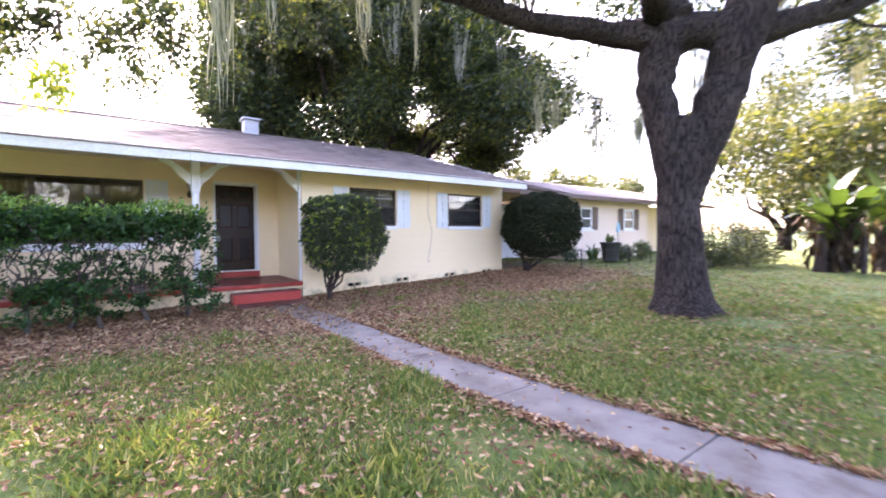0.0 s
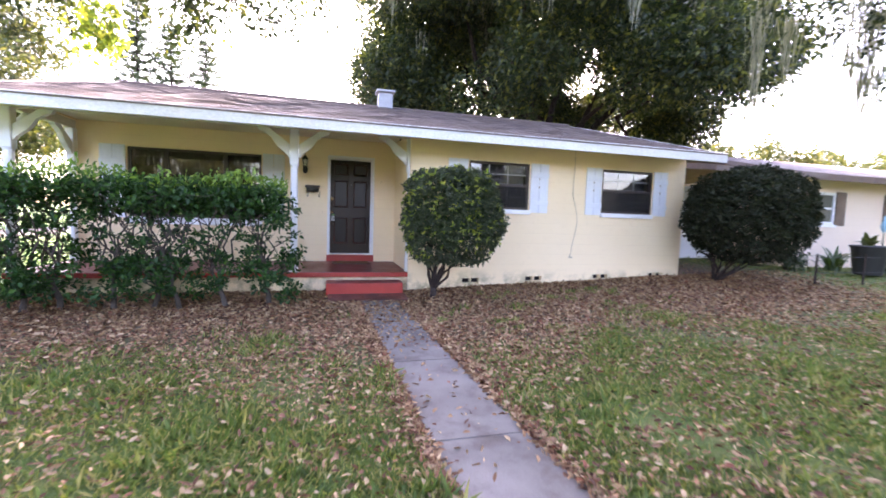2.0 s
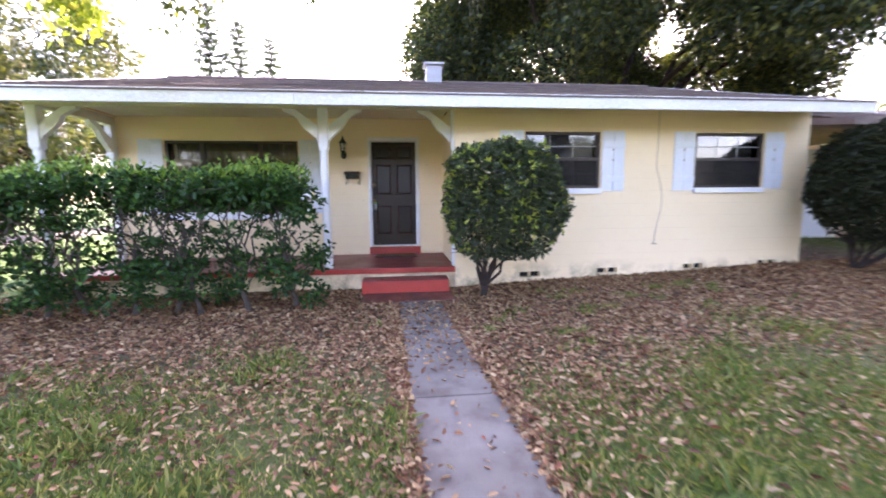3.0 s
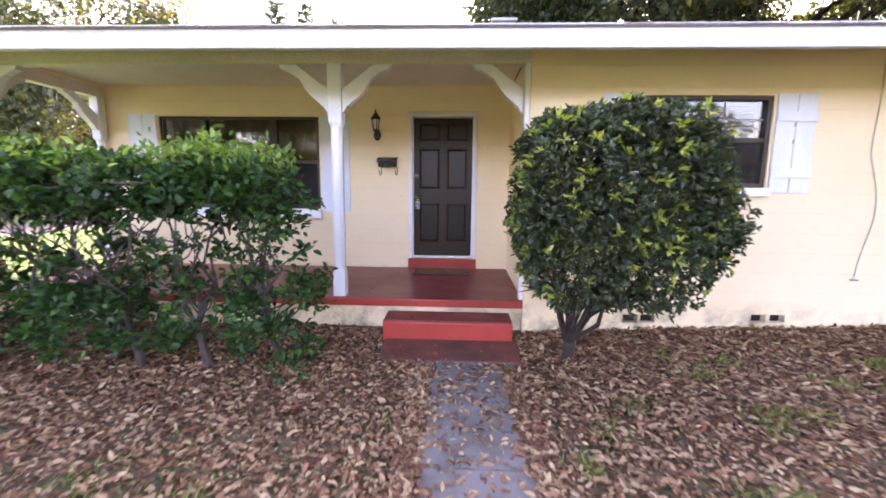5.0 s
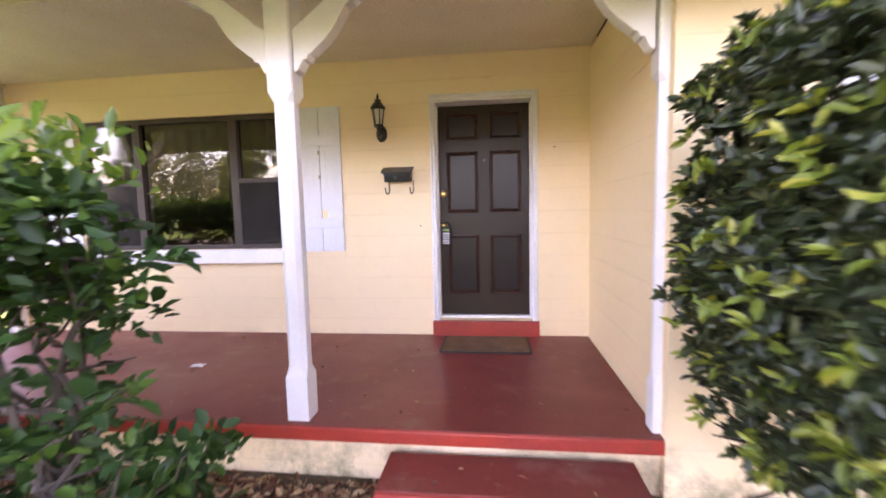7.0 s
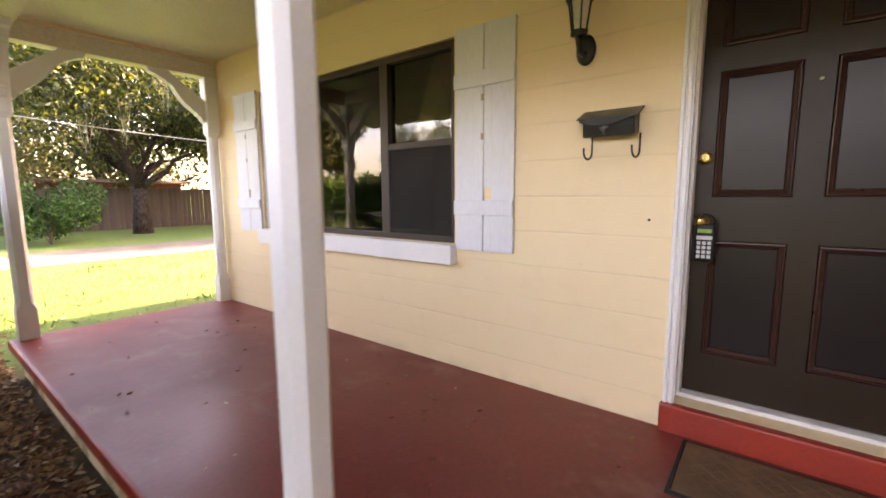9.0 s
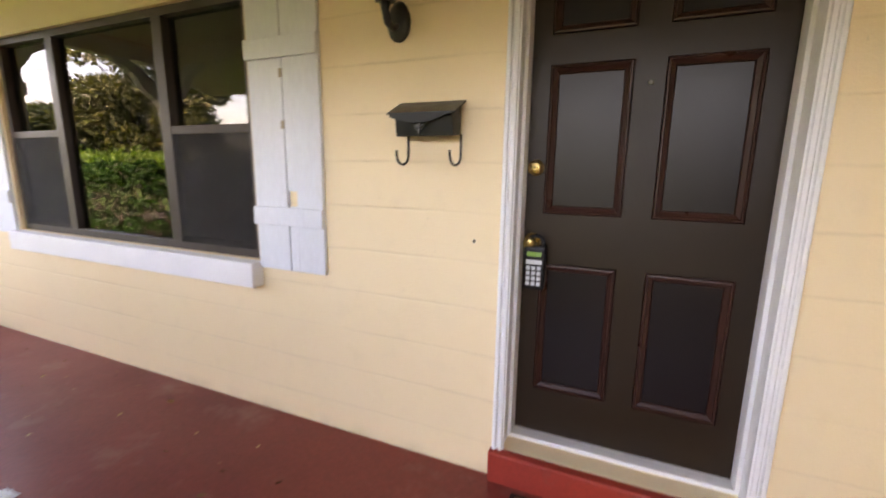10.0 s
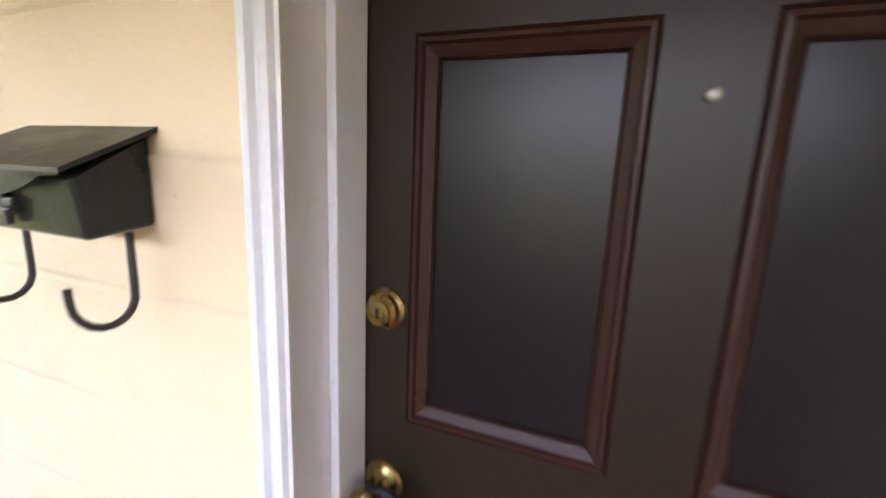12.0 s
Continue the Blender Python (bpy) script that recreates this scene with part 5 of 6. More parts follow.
def build_round_bush(name, base, c, r, n, mat_leaf, mat_young, stem_mat, label, seed, size, young=0.05, power=3.0, lean=0.0, trunk=0.0):
    """A clipped bush: short stem, fanning branches, whorls of leaves over a lumpy, flat-sided outline."""
    root = thing(name, base, label, "bush")
    rng, nr = random.Random(seed), np.random.default_rng(seed)
    c, r = np.array(c), np.array(r)

    def shape(d, rad):
        boxy = (np.abs(d) ** power).sum(1) ** (-1 / power)
        q = d * (boxy * rad)[:, None]
        up, down = np.clip(q[:, 2], 0, 1), np.clip(-q[:, 2], 0, 1)
        q[:, 0] *= np.where(q[:, 0] > 0, 1 - lean * up ** 1.5, 1 - 0.05 * up ** 3)
        q[:, 0] *= np.where(q[:, 0] > 0, 1 - 0.30 * down ** 1.5, 1 - 0.28 * down ** 2)
        q[:, 1] *= 1 - 0.28 * down ** 2
        q[:, 2] *= np.where(q[:, 2] < 0, 1 - 0.20 * (1 - np.abs(q[:, 0])), 1.0)
        return c + q * r

    head = Vector((base[0], base[1], base[2] + trunk))
    if trunk:
        bm = bmesh.new()
        tube(bm, [(base[0] - 0.02, base[1], base[2] - 0.06), (base[0] + 0.01, base[1], base[2] + trunk * 0.5), tuple(head)], [0.062, 0.050, 0.055], 10, 0.12, rng)
        part("trunk", bm, stem_mat, root, smooth=True)
    for q in range(13):
        bm = bmesh.new()
        t = 2 * math.pi * q / 13 + rng.uniform(-0.25, 0.25)
        b = head + Vector((0.03 * math.cos(t), 0.03 * math.sin(t), -0.02))
        e = (c[0] + r[0] * 0.85 * math.cos(t) * rng.uniform(0.5, 1), c[1] + r[1] * 0.85 * math.sin(t) * rng.uniform(0.5, 1), c[2] + r[2] * rng.uniform(-0.5, 0.5))
        pts = stem_path(rng, b, e, 6, 0.10)
        tube(bm, pts, [0.024, 0.020, 0.016, 0.012, 0.008, 0.004], 6)
        for w in range(9):
            a = Vector(pts[rng.randint(2, 4)])
            d = Vector((math.cos(t) + rng.uniform(-0.9, 0.9), math.sin(t) + rng.uniform(-0.9, 0.9), rng.uniform(-0.05, 0.8))).normalized()
            p2 = stem_path(rng, a, a + d * rng.uniform(0.2, 0.38), 4, 0.1)
            tube(bm, p2, [0.009, 0.007, 0.005, 0.003], 5)
        part("stem", bm, stem_mat, root)

    def twig_ends(m, thick):
        d = sphere_dirs(m, nr)
        lump = 1 + 0.045 * np.sin(d[:, 0] * 7 + seed) * np.cos(d[:, 2] * 6) + 0.035 * np.sin(d[:, 1] * 11 + d[:, 0] * 5) + 0.025 * np.sin(d[:, 0] * 19 + d[:, 2] * 17)
        C = shape(d, lump * (1 - np.abs(nr.normal(0, thick, m))) + np.where(nr.random(m) < 0.04, 0.04 * nr.random(m), 0))
        thin = step01(c[2] - 0.0 * r[2], c[2] - 0.8 * r[2], C[:, 2])
        keep = nr.random(m) > 0.80 * thin
        return C[keep], d[keep]

    C, d = twig_ends(n // 6, 0.07)
    axis = unit(d * 0.8 + nr.normal(0, 0.35, d.shape) + np.array([0, 0, 0.45]))
    yk = (nr.random(len(C)) < young) & (d[:, 2] > -0.6)
    P, D, S = whorls(C[~yk], axis[~yk], 6, size, nr)
    Ci, di = twig_ends(n // 9, 0.22)
    Pi, Di, Si = whorls(Ci, unit(di + nr.normal(0, 0.8, di.shape)), 4, size, nr)
    P, D, S = np.concatenate([P, Pi]), np.concatenate([D, Di]), np.concatenate([S, Si])
    leaves("foliage", root, mat_leaf, P, D, S, nr, width=0.40)
    if young:
        P, D, S = whorls(C[yk] + d[yk] * 0.02, axis[yk], 6, size * 1.25, nr, 0.8)
        leaves("young_growth", root, mat_young, P, D, S, nr, "yellow-green young leaf rosettes", width=0.36)


build_round_bush("rounded_bush", (1.29, -2.48, gz(1.29, -2.48)), (1.48, -2.86, 1.345), (0.735, 0.60, 0.785), 40000, L_BUSH, L_BUSH_Y, TRUNK_DARK, "round clipped bush with leathery leaves and yellow shoots", 21, 0.051, young=0.10, power=5.0, lean=0.34, trunk=0.2)
build_round_bush("dark_shrub", (7.30, -2.45, gz(7.3, -2.45)), (7.55, -2.85, 1.55), (1.05, 0.95, 0.98), 36000, L_DARK, L_BUSH, TRUNK_DARK, "dense dark rounded shrub beside the house corner", 33, 0.070, young=0.01, power=2.7, lean=0.05)


def crown(root, lumps, n, size, mat_leaf, seed, name="crown", droop=0.2, broad=False, fill=0.5):
    """Leaves in many uneven lumps (x, y, z, r) with gaps between them."""
    nr = np.random.default_rng(seed)
    L = np.array(lumps)
    w = L[:, 3] ** 2
    k = nr.choice(len(L), n, p=w / w.sum())
    d = sphere_dirs(n, nr)
    rad = L[k, 3] * np.where(nr.random(n) < fill, nr.random(n) ** 0.5, 1 + nr.normal(0, 0.10, n))
    P = L[k, :3] + d * rad[:, None] * np.array([1.0, 1.0, 0.72])
    D = d * 0.6 + nr.normal(0, 0.7, (n, 3)) - np.array([0, 0, droop])
    return leaves(name, root, mat_leaf, P, D, nr.uniform(size * 0.6, size * 1.3, n), nr, broad=broad, width=0.5)


def moss(root, anchors, seed, length=(0.4, 1.3), strands=26, name="hanging_moss", spread=0.10, thick=1.0):
    """Grey beards of moss: bundles of thin tapering strands that hang down."""
    nr = np.random.default_rng(seed)
    V, F = [], []
    base = 0
    for a in anchors:
        Lm = nr.uniform(*length)
        for s in range(strands):
            p = np.array(a) + nr.normal(0, spread, 3) * np.array([1, 1, 0.5])
            L = Lm * nr.uniform(0.35, 1.0)
            w = nr.uniform(0.006, 0.014) * thick
            t = nr.uniform(0, np.pi)
            side = np.array([np.cos(t), np.sin(t), 0])
            sway = nr.normal(0, 0.05, 3)
            seg = 5
            rows = []
            for q in range(seg + 1):
                f = q / seg
                c = p + np.array([0, 0, -L * f]) + sway * f * np.sin(4 * f + s) * np.array([1, 1, 0]) - (p - np.array(a)) * np.array([1, 1, 0]) * 0.6 * f
                ww = w * (1 - 0.75 * f) * (1 + 0.5 * np.sin(9 * f + s))
                rows += [c - side * ww, c + side * ww]
            V += rows
            for q in range(seg):
                F.append((base + 2 * q, base + 2 * q + 1, base + 2 * q + 3, base + 2 * q + 2))
            base += 2 * (seg + 1)
    ob = finish(name, np_mesh(name, np.array(V), np.array(F)), L_MOSS, root, "grey hanging moss")
    ob["kind"] = "stuff"


def build_front_oak():
    bx, by = 4.97, -7.98
    bz = gz(bx, by)
    root = thing("oak_tree", (bx, by, bz), "massive dark live oak with forked trunk and hanging moss", "tree")
    rng = random.Random(5)
    bm = bmesh.new()
    n = 22
    rings = []
    zs = [-0.1, 0.05, 0.2, 0.45, 0.9, 1.6, 2.2, 2.7, 3.05]
    rs = [0.60, 0.53, 0.44, 0.385, 0.345, 0.315, 0.31, 0.35, 0.37]
    for z, r in zip(zs, rs):
        ring = []
        for k in range(n):
            t = 2 * math.pi * k / n
            flare = 1 + 0.13 * math.sin(5 * t + 1) * max(0, 0.6 - z) + 0.035 * math.sin(7 * t + z * 1.3) + rng.uniform(-0.025, 0.025)
            ell = (1 + 0.18 * max(0, z - 2.3) * abs(math.cos(t - 2.4)))
            ring.append(bm.verts.new((bx - 0.02 - 0.01 * z + r * flare * ell * math.cos(t), by + 0.05 + 0.06 * z + r * flare * ell * math.sin(t), bz + z)))
        rings.append(ring)
    for u, v in zip(rings, rings[1:]):
        for k in range(n):
            bm.faces.new((u[k], u[(k + 1) % n], v[(k + 1) % n], v[k]))
    bm.faces.new(rings[-1])
    bm.faces.new(rings[0][::-1])
    trunk_bm = bm
    limbs = [
        # two stems of the fork, seen with a gap between
        ([(4.92, -7.72, 2.4), (4.80, -7.60, 3.3), (4.75, -7.52, 3.75), (4.80, -7.56, 4.15), (4.76, -7.60, 4.8)], [0.24, 0.27, 0.27, 0.32, 0.30]),
        ([(5.0, -7.88, 1.9), (5.09, -8.04, 2.7), (5.20, -8.24, 3.4), (5.34, -8.44, 4.1), (5.50, -8.62, 5.0)], [0.28, 0.34, 0.33, 0.34, 0.36]),
        ([(4.70, -7.52, 4.50), (5.05, -7.98, 4.56), (5.50, -8.55, 4.45)], [0.30, 0.27, 0.33]),
        ([(5.0, -7.7, 4.45), (4.2, -7.1, 4.6), (3.2, -6.3, 4.8), (1.9, -5.4, 5.3), (0.2, -4.6, 6.0)], [0.26, 0.19, 0.16, 0.12, 0.05]),
        ([(4.6, -7.6, 4.8), (3.4, -8.2, 5.6), (1.6, -8.6, 6.2), (-0.8, -8.2, 6.7), (-3.6, -7.6, 6.9)], [0.24, 0.19, 0.15, 0.11, 0.04]),
        ([(5.2, -8.25, 4.25), (5.75, -8.85, 4.5), (6.5, -9.4, 4.75), (7.4, -10.0, 5.3), (8.8, -10.6, 6.4)], [0.24, 0.20, 0.17, 0.14, 0.06]),
        ([(4.9, -7.8, 4.7), (5.1, -7.4, 5.6), (5.5, -7.0, 6.8), (5.6, -6.6, 8.4)], [0.25, 0.21, 0.16, 0.07]),
        ([(5.0, -7.7, 4.7), (6.0, -6.8, 5.4), (7.4, -5.6, 6.2), (9.2, -4.4, 7.2)], [0.2, 0.17, 0.13, 0.05]),
        ([(2.0, -8.5, 6.1), (1.0, -10.2, 6.9), (0.2, -12.2, 7.4)], [0.12, 0.09, 0.04]),
        ([(1.8, -5.4, 5.4), (0.2, -6.2, 5.6), (-2.2, -5.4, 5.0), (-4.6, -4.6, 4.6)], [0.10, 0.08, 0.06, 0.03]),
    ]
    ends = []
    for which, (pts, rad) in enumerate(limbs):
        bm = trunk_bm if which < 3 else bmesh.new()
        fine, fr = [], []
        for k in range(len(pts) - 1):
            for q in range(3):
                t = q / 3
                fine.append(tuple(Vector(pts[k]).lerp(Vector(pts[k + 1]), t) + Vector((rng.uniform(-1, 1), rng.uniform(-1, 1), rng.uniform(-1, 1))) * rad[k] * 0.14))
                fr.append(rad[k] + (rad[k + 1] - rad[k]) * t)
        fine.append(pts[-1])
        fr.append(rad[-1])
        tube(bm, fine, fr, 12, 0.05, rng)
        if which < 3:
            continue
        for q in range(9):
            k = rng.randint(len(fine) // 2, len(fine) - 1)
            a = Vector(fine[k])
            d = Vector((rng.uniform(-1, 1), rng.uniform(-1, 1), rng.uniform(-0.35, 0.8))).normalized()
            e = a + d * rng.uniform(0.8, 2.0)
            tube(bm, stem_path(rng, a, e, 5, 0.15), [min(0.035, fr[k]), 0.026, 0.019, 0.012, 0.005], 6)
            ends.append(tuple(e))
            ends.append(tuple(a.lerp(e, 0.6)))
        part("limb", bm, BARK, root, smooth=True)
    body = part("trunk", trunk_bm, BARK, root, "furrowed grey-brown forked trunk", True)
    rm = body.modifiers.new("one_body", 'REMESH')
    rm.mode, rm.voxel_size, rm.use_smooth_shade = 'VOXEL', 0.035, True
    sm = body.modifiers.new("soften", 'SMOOTH')
    sm.factor, sm.iterations = 0.5, 6
    rr = random.Random(77)
    lumps = []
    for e in ends:
        if e[2] > 4.6:
            lumps.append((e[0] + rr.uniform(-0.3, 0.3), e[1] + rr.uniform(-0.3, 0.3), e[2] + rr.uniform(0.0, 0.7), rr.uniform(0.45, 0.95)))
    for q in range(34):
        x, y = rr.uniform(-6, 12), rr.uniform(-14, -3.0)
        if (x - 3.5) ** 2 / 90 + (y + 8) ** 2 / 36 < 1 and x > -4.5:
            lumps.append((x, y, rr.uniform(6.4, 9.5), rr.uniform(0.7, 1.4)))
    crown(root, lumps, 40000, 0.12, L_OAK, 51)
    # thin hanging sprays of leaves low over the lawn
    nr = np.random.default_rng(9)
    P = []
    bm = bmesh.new()
    for cx, cy, cz, num in ((-4.4, -4.3, 3.9, 9), (-3.6, -4.2, 3.7, 8), (-2.75, -4.2, 3.9, 6), (-1.7, -4.1, 3.9, 8), (-0.7, -3.8, 4.4, 6), (-3.2, -5.4, 3.9, 7), (-0.3, -4.8, 4.6, 6), (4.6, -4.9, 4.6, 9), (6.6, -4.4, 4.2, 8), (7.3, -5.4, 4.0, 8), (7.6, -9.2, 4.4, 10), (9.0, -7.6, 4.6, 10)):
        for q in range(num + 4 if cx < 4 else num // 2):
            a = Vector((cx + rr.uniform(-0.9, 0.9), cy + rr.uniform(-0.8, 0.8), cz + rr.uniform(0.2, 0.9)))
            e = a + Vector((rr.uniform(-0.5, 0.5), rr.uniform(-0.5, 0.5), -rr.uniform(0.5, 1.25)))
            e.z = max(e.z, 3.2)
            pts = stem_path(rr, a, e, 6, 0.12)
            tube(bm, pts, [0.008, 0.007, 0.005, 0.004, 0.003, 0.002], 4)
            for s in range(185):
                t = rr.random() * 4.99
                i = int(t)
                P.append(Vector(pts[i]).lerp(Vector(pts[i + 1]), t - i) + Vector((rr.gauss(0, 0.10), rr.gauss(0, 0.10), rr.gauss(0, 0.06))))
    # one low tuft of young leaves in the sun
    low = []
    for q in range(9):
        a = Vector((-2.79 + rr.uniform(-0.12, 0.12), -4.02 + rr.uniform(-0.12, 0.12), 4.1))
        e = Vector((a.x + rr.uniform(-0.16, 0.16), a.y + rr.uniform(-0.16, 0.16), rr.uniform(2.85, 3.2)))
        pts = stem_path(rr, a, e, 6, 0.05)
        tube(bm, pts, [0.008, 0.007, 0.005, 0.004, 0.003, 0.002], 4)
        low += [tuple(Vector(pts[5]).lerp(Vector(pts[3]), rr.random()) + Vector((rr.gauss(0, 0.07), rr.gauss(0, 0.07), rr.gauss(0, 0.05)))) for s in range(42)]
    low = np.array(low)
    leaves("young_leaves", root, L_BUSH_Y, low, nr.normal(size=low.shape) - np.array([0, 0, 0.4]), nr.uniform(0.06, 0.11, len(low)), nr, "sunlit yellow-green tuft", broad=False, width=0.55)
    part("twig_sprays", bm, TWIG, root)
    P = np.array([tuple(p) for p in P])
    leaves("hanging_leaves", root, L_OAK, P, nr.normal(size=P.shape) - np.array([0, 0, 0.4]), nr.uniform(0.05, 0.10, len(P)), nr, broad=False, width=0.55)
    anchors = [(-1.38, -6.7, 3.75), (-1.42, -6.75, 4.2), (-1.34, -6.68, 4.7), (-0.95, -6.75, 4.3), (-0.98, -6.7, 4.8), (-0.3, -6.3, 4.9), (0.6, -5.6, 4.8), (1.5, -5.5, 5.0)]
    anchors += [(7.4 + rr.gauss(0, 0.12), -4.7 + rr.gauss(0, 0.12), rr.uniform(3.6, 4.8)) for q in range(7)]
    anchors += [(7.1 + rr.gauss(0, 0.12), -6.0 + rr.gauss(0, 0.12), rr.uniform(3.8, 4.8)) for q in range(5)]
    anchors += [(rr.uniform(5.6, 8.0), rr.uniform(-5.6, -3.6), rr.uniform(4.2, 5.2)) for q in range(8)]
    anchors += [(rr.uniform(6.4, 9.5), rr.uniform(-10.5, -7), rr.uniform(4.4, 5.4)) for q in range(12)]
    moss(root, anchors, 15, (0.9, 1.5), 22, spread=0.07, thick=1.05)


build_front_oak()


def build_tree(name, at, h, r, n, size, mat_leaf, seed, label, trunk=0.35, low=0.35, beards=0, lump=(0.16, 0.3), flat=0.8, limbs=9, count=60, open_below=0.0):
    root = thing(name, at, label, "tree")
    rng = random.Random(seed)
    x, y, z = at
    bm = bmesh.new()
    fork = z + h * low * 0.8
    tube(bm, [(x, y, z - 0.2), (x + 0.05, y, z + h * 0.12), (x - 0.05, y + 0.05, fork)], [trunk * 1.3, trunk, trunk * 0.85], 12, 0.05, rng)
    part("trunk", bm, BARK, root, smooth=True)
    cz = z + h * (low + 1) / 2
    lumps = []
    for q in range(limbs):
        t = 2 * math.pi * q / limbs + rng.uniform(-0.3, 0.3)
        e = (x + r * rng.uniform(0.45, 0.85) * math.cos(t), y + r * rng.uniform(0.45, 0.85) * math.sin(t), z + h * rng.uniform(low + 0.1, 0.85))
        bm = bmesh.new()
        tube(bm, stem_path(rng, (x, y, fork - 0.2), e, 7, 0.14), [trunk * 0.55, trunk * 0.42, trunk * 0.34, trunk * 0.26, trunk * 0.18, trunk * 0.1, 0.03], 8)
        part("limb", bm, BARK, root, smooth=True)
        lumps.append((*e, r * rng.uniform(*lump)))
    while len(lumps) < count:
        a, b, c = rng.uniform(-1, 1), rng.uniform(-1, 1), rng.uniform(-1, 1)
        s = a * a + b * b + c * c
        if open_below and math.hypot(a, b) < 0.62 and c < open_below:
            continue
        if 0.18 < s < 1:
            lumps.append((x + a * r, y + b * r, cz + c * (h * (1 - low) / 2), r * rng.uniform(*lump)))
    crown(root, lumps, n, size, mat_leaf, seed)
    if beards:
        an = [(l[0] + rng.uniform(-0.3, 0.3) * l[3], l[1] - l[3] * 0.6, l[2] - l[3] * rng.uniform(-0.1, 0.35)) for l in lumps if l[1] < y + r * 0.3 and l[2] > z + h * 0.5]
        moss(root, an[:beards], seed + 1, (0.9, 2.2), 24, spread=0.18, thick=1.9)
    return root


build_tree("oak_tree", (9.4, 9.0, 0.3), 15.0, 8.5, 280000, 0.205, L_OAK, 61, "huge moss-hung live oak behind the house roof", 0.55, 0.22, 40, (0.13, 0.25), limbs=16, count=120, open_below=-0.25)
build_tree("oak_tree", (-16.2, 13.5, 0.0), 11.0, 4.8, 26000, 0.24, L_LIGHT, 62, "pale green oak with hanging moss beyond the roof", 0.35, 0.2, 20, (0.16, 0.3), count=55)
build_tree("street_tree", (16.0, 16.0, 0.3), 9.5, 5.0, 17000, 0.28, L_LIGHT, 63, "sunlit yellow-green tree behind the house", 0.3, 0.2, 0, count=45)
build_tree("street_tree", (26.0, 13.0, 0.3), 7.0, 4.0, 9000, 0.3, L_LIGHT, 64, "rounded pale tree beyond the neighbouring roof", 0.25, 0.2, 0, count=35)
build_tree("street_tree", (38.0, 14.0, 0.3), 8.0, 4.5, 8000, 0.34, L_LIGHT, 65, "distant pale green tree", 0.25, 0.2, 0, count=30)
build_tree("oak_tree", (21.5, -9.0, 0.3), 9.5, 5.5, 26000, 0.24, L_LIGHT, 66, "hazy moss-hung oak at the lawn's far side", 0.35, 0.15, 26, count=55)
build_tree("oak_tree", (29.0, -3.0, 0.3), 10.5, 5.5, 16000, 0.3, L_LIGHT, 67, "far pale oak beyond the neighbouring house", 0.35, 0.12, 10, count=45)
# Haze over the oaks past the lane is put in through the paler leaf colour.
build_tree("oak_tree", (-31.0, 6.0, 0.0), 12.5, 7.0, 30000, 0.3, L_LIGHT, 68, "broad oak above the wooden fence", 0.4, 0.10, 16, count=70)
build_tree("oak_tree", (-20.8, 12.5, 0.0), 9.5, 5.0, 20000, 0.26, L_LIGHT, 71, "dark shady oak beside the lane", 0.35, 0.2, 8, count=50)
build_tree("oak_tree", (-21.2, 4.2, 0.0), 9.0, 4.2, 20000, 0.24, L_OAK, 72, "low-branched oak between the lane and the fence", 0.3, 0.28, 12, count=50)
build_tree("oak_tree", (-27.0, 17.0, 0.0), 11.0, 5.5, 16000, 0.3, L_LIGHT, 70, "pale oak further up the lane", 0.35, 0.15, 6, count=45)
for q, (tx, ty, th, tr) in enumerate(((-42, -19, 6.5, 5.0), (-25.5, -15.0, 8.5, 4.0), (-34, -40, 11, 6.5), (-12, -37, 8.5, 5.5), (-21.5, -37, 9, 6), (-1, -39, 7, 5.5), (10, -37, 7.5, 5.5), (21, -38, 8, 5.5))):
    build_tree("street_tree", (tx, ty, 0.0), th, tr, 14000, 0.36, L_LIGHT if q % 2 else L_OAK, 80 + q, "leafy tree across the street", 0.3, 0.10, 0, count=45)


def build_norfolk(at, h, seed):
    root = thing("norfolk_pine", at, "tall tiered pine showing above the roof", "tree", "pines")
    rng, nr = random.Random(seed), np.random.default_rng(seed)
    x, y, z = at
    bm = bmesh.new()
    tube(bm, [(x, y, z - 0.2), (x, y, z + h * 0.5), (x, y, z + h)], [0.26, 0.16, 0.03], 8)
    P, D = [], []
    level = z + h * 0.3
    while level < z + h * 0.97:
        f = (level - z) / h
        L = 4.2 * (1 - f) + 0.35
        for k in range(6):
            t = 2 * math.pi * (k + rng.random() * 0.4) / 6 + level
            e = Vector((x + L * math.cos(t), y + L * math.sin(t), level + L * 0.28))
            a = Vector((x, y, level))
            m = a.lerp(e, 0.5) - Vector((0, 0, L * 0.10))
            tube(bm, [tuple(a), tuple(m), tuple(e)], [0.035, 0.025, 0.012], 5)
            for s in range(int(34 * L)):
                u = rng.random()
                p = (a.lerp(m, u * 2) if u < 0.5 else m.lerp(e, u * 2 - 1))
                P.append(tuple(p))
                D.append((math.cos(t) + rng.gauss(0, 0.8), math.sin(t) + rng.gauss(0, 0.8), rng.gauss(0.3, 0.5)))
        level += 0.85 - 0.35 * f
    part("trunk", bm, BARK, root)
    P, D = np.array(P), np.array(D)
    leaves("needles", root, L_PINE, P, D, nr.uniform(0.25, 0.5, len(P)), nr, broad=False, width=0.22)


build_norfolk((-15.3, 31.0, 0.0), 18.4, 1)
build_norfolk((-13.2, 32.0, 0.0), 17.2, 2)
build_norfolk((-11.0, 33.5, 0.0), 16.6, 3)


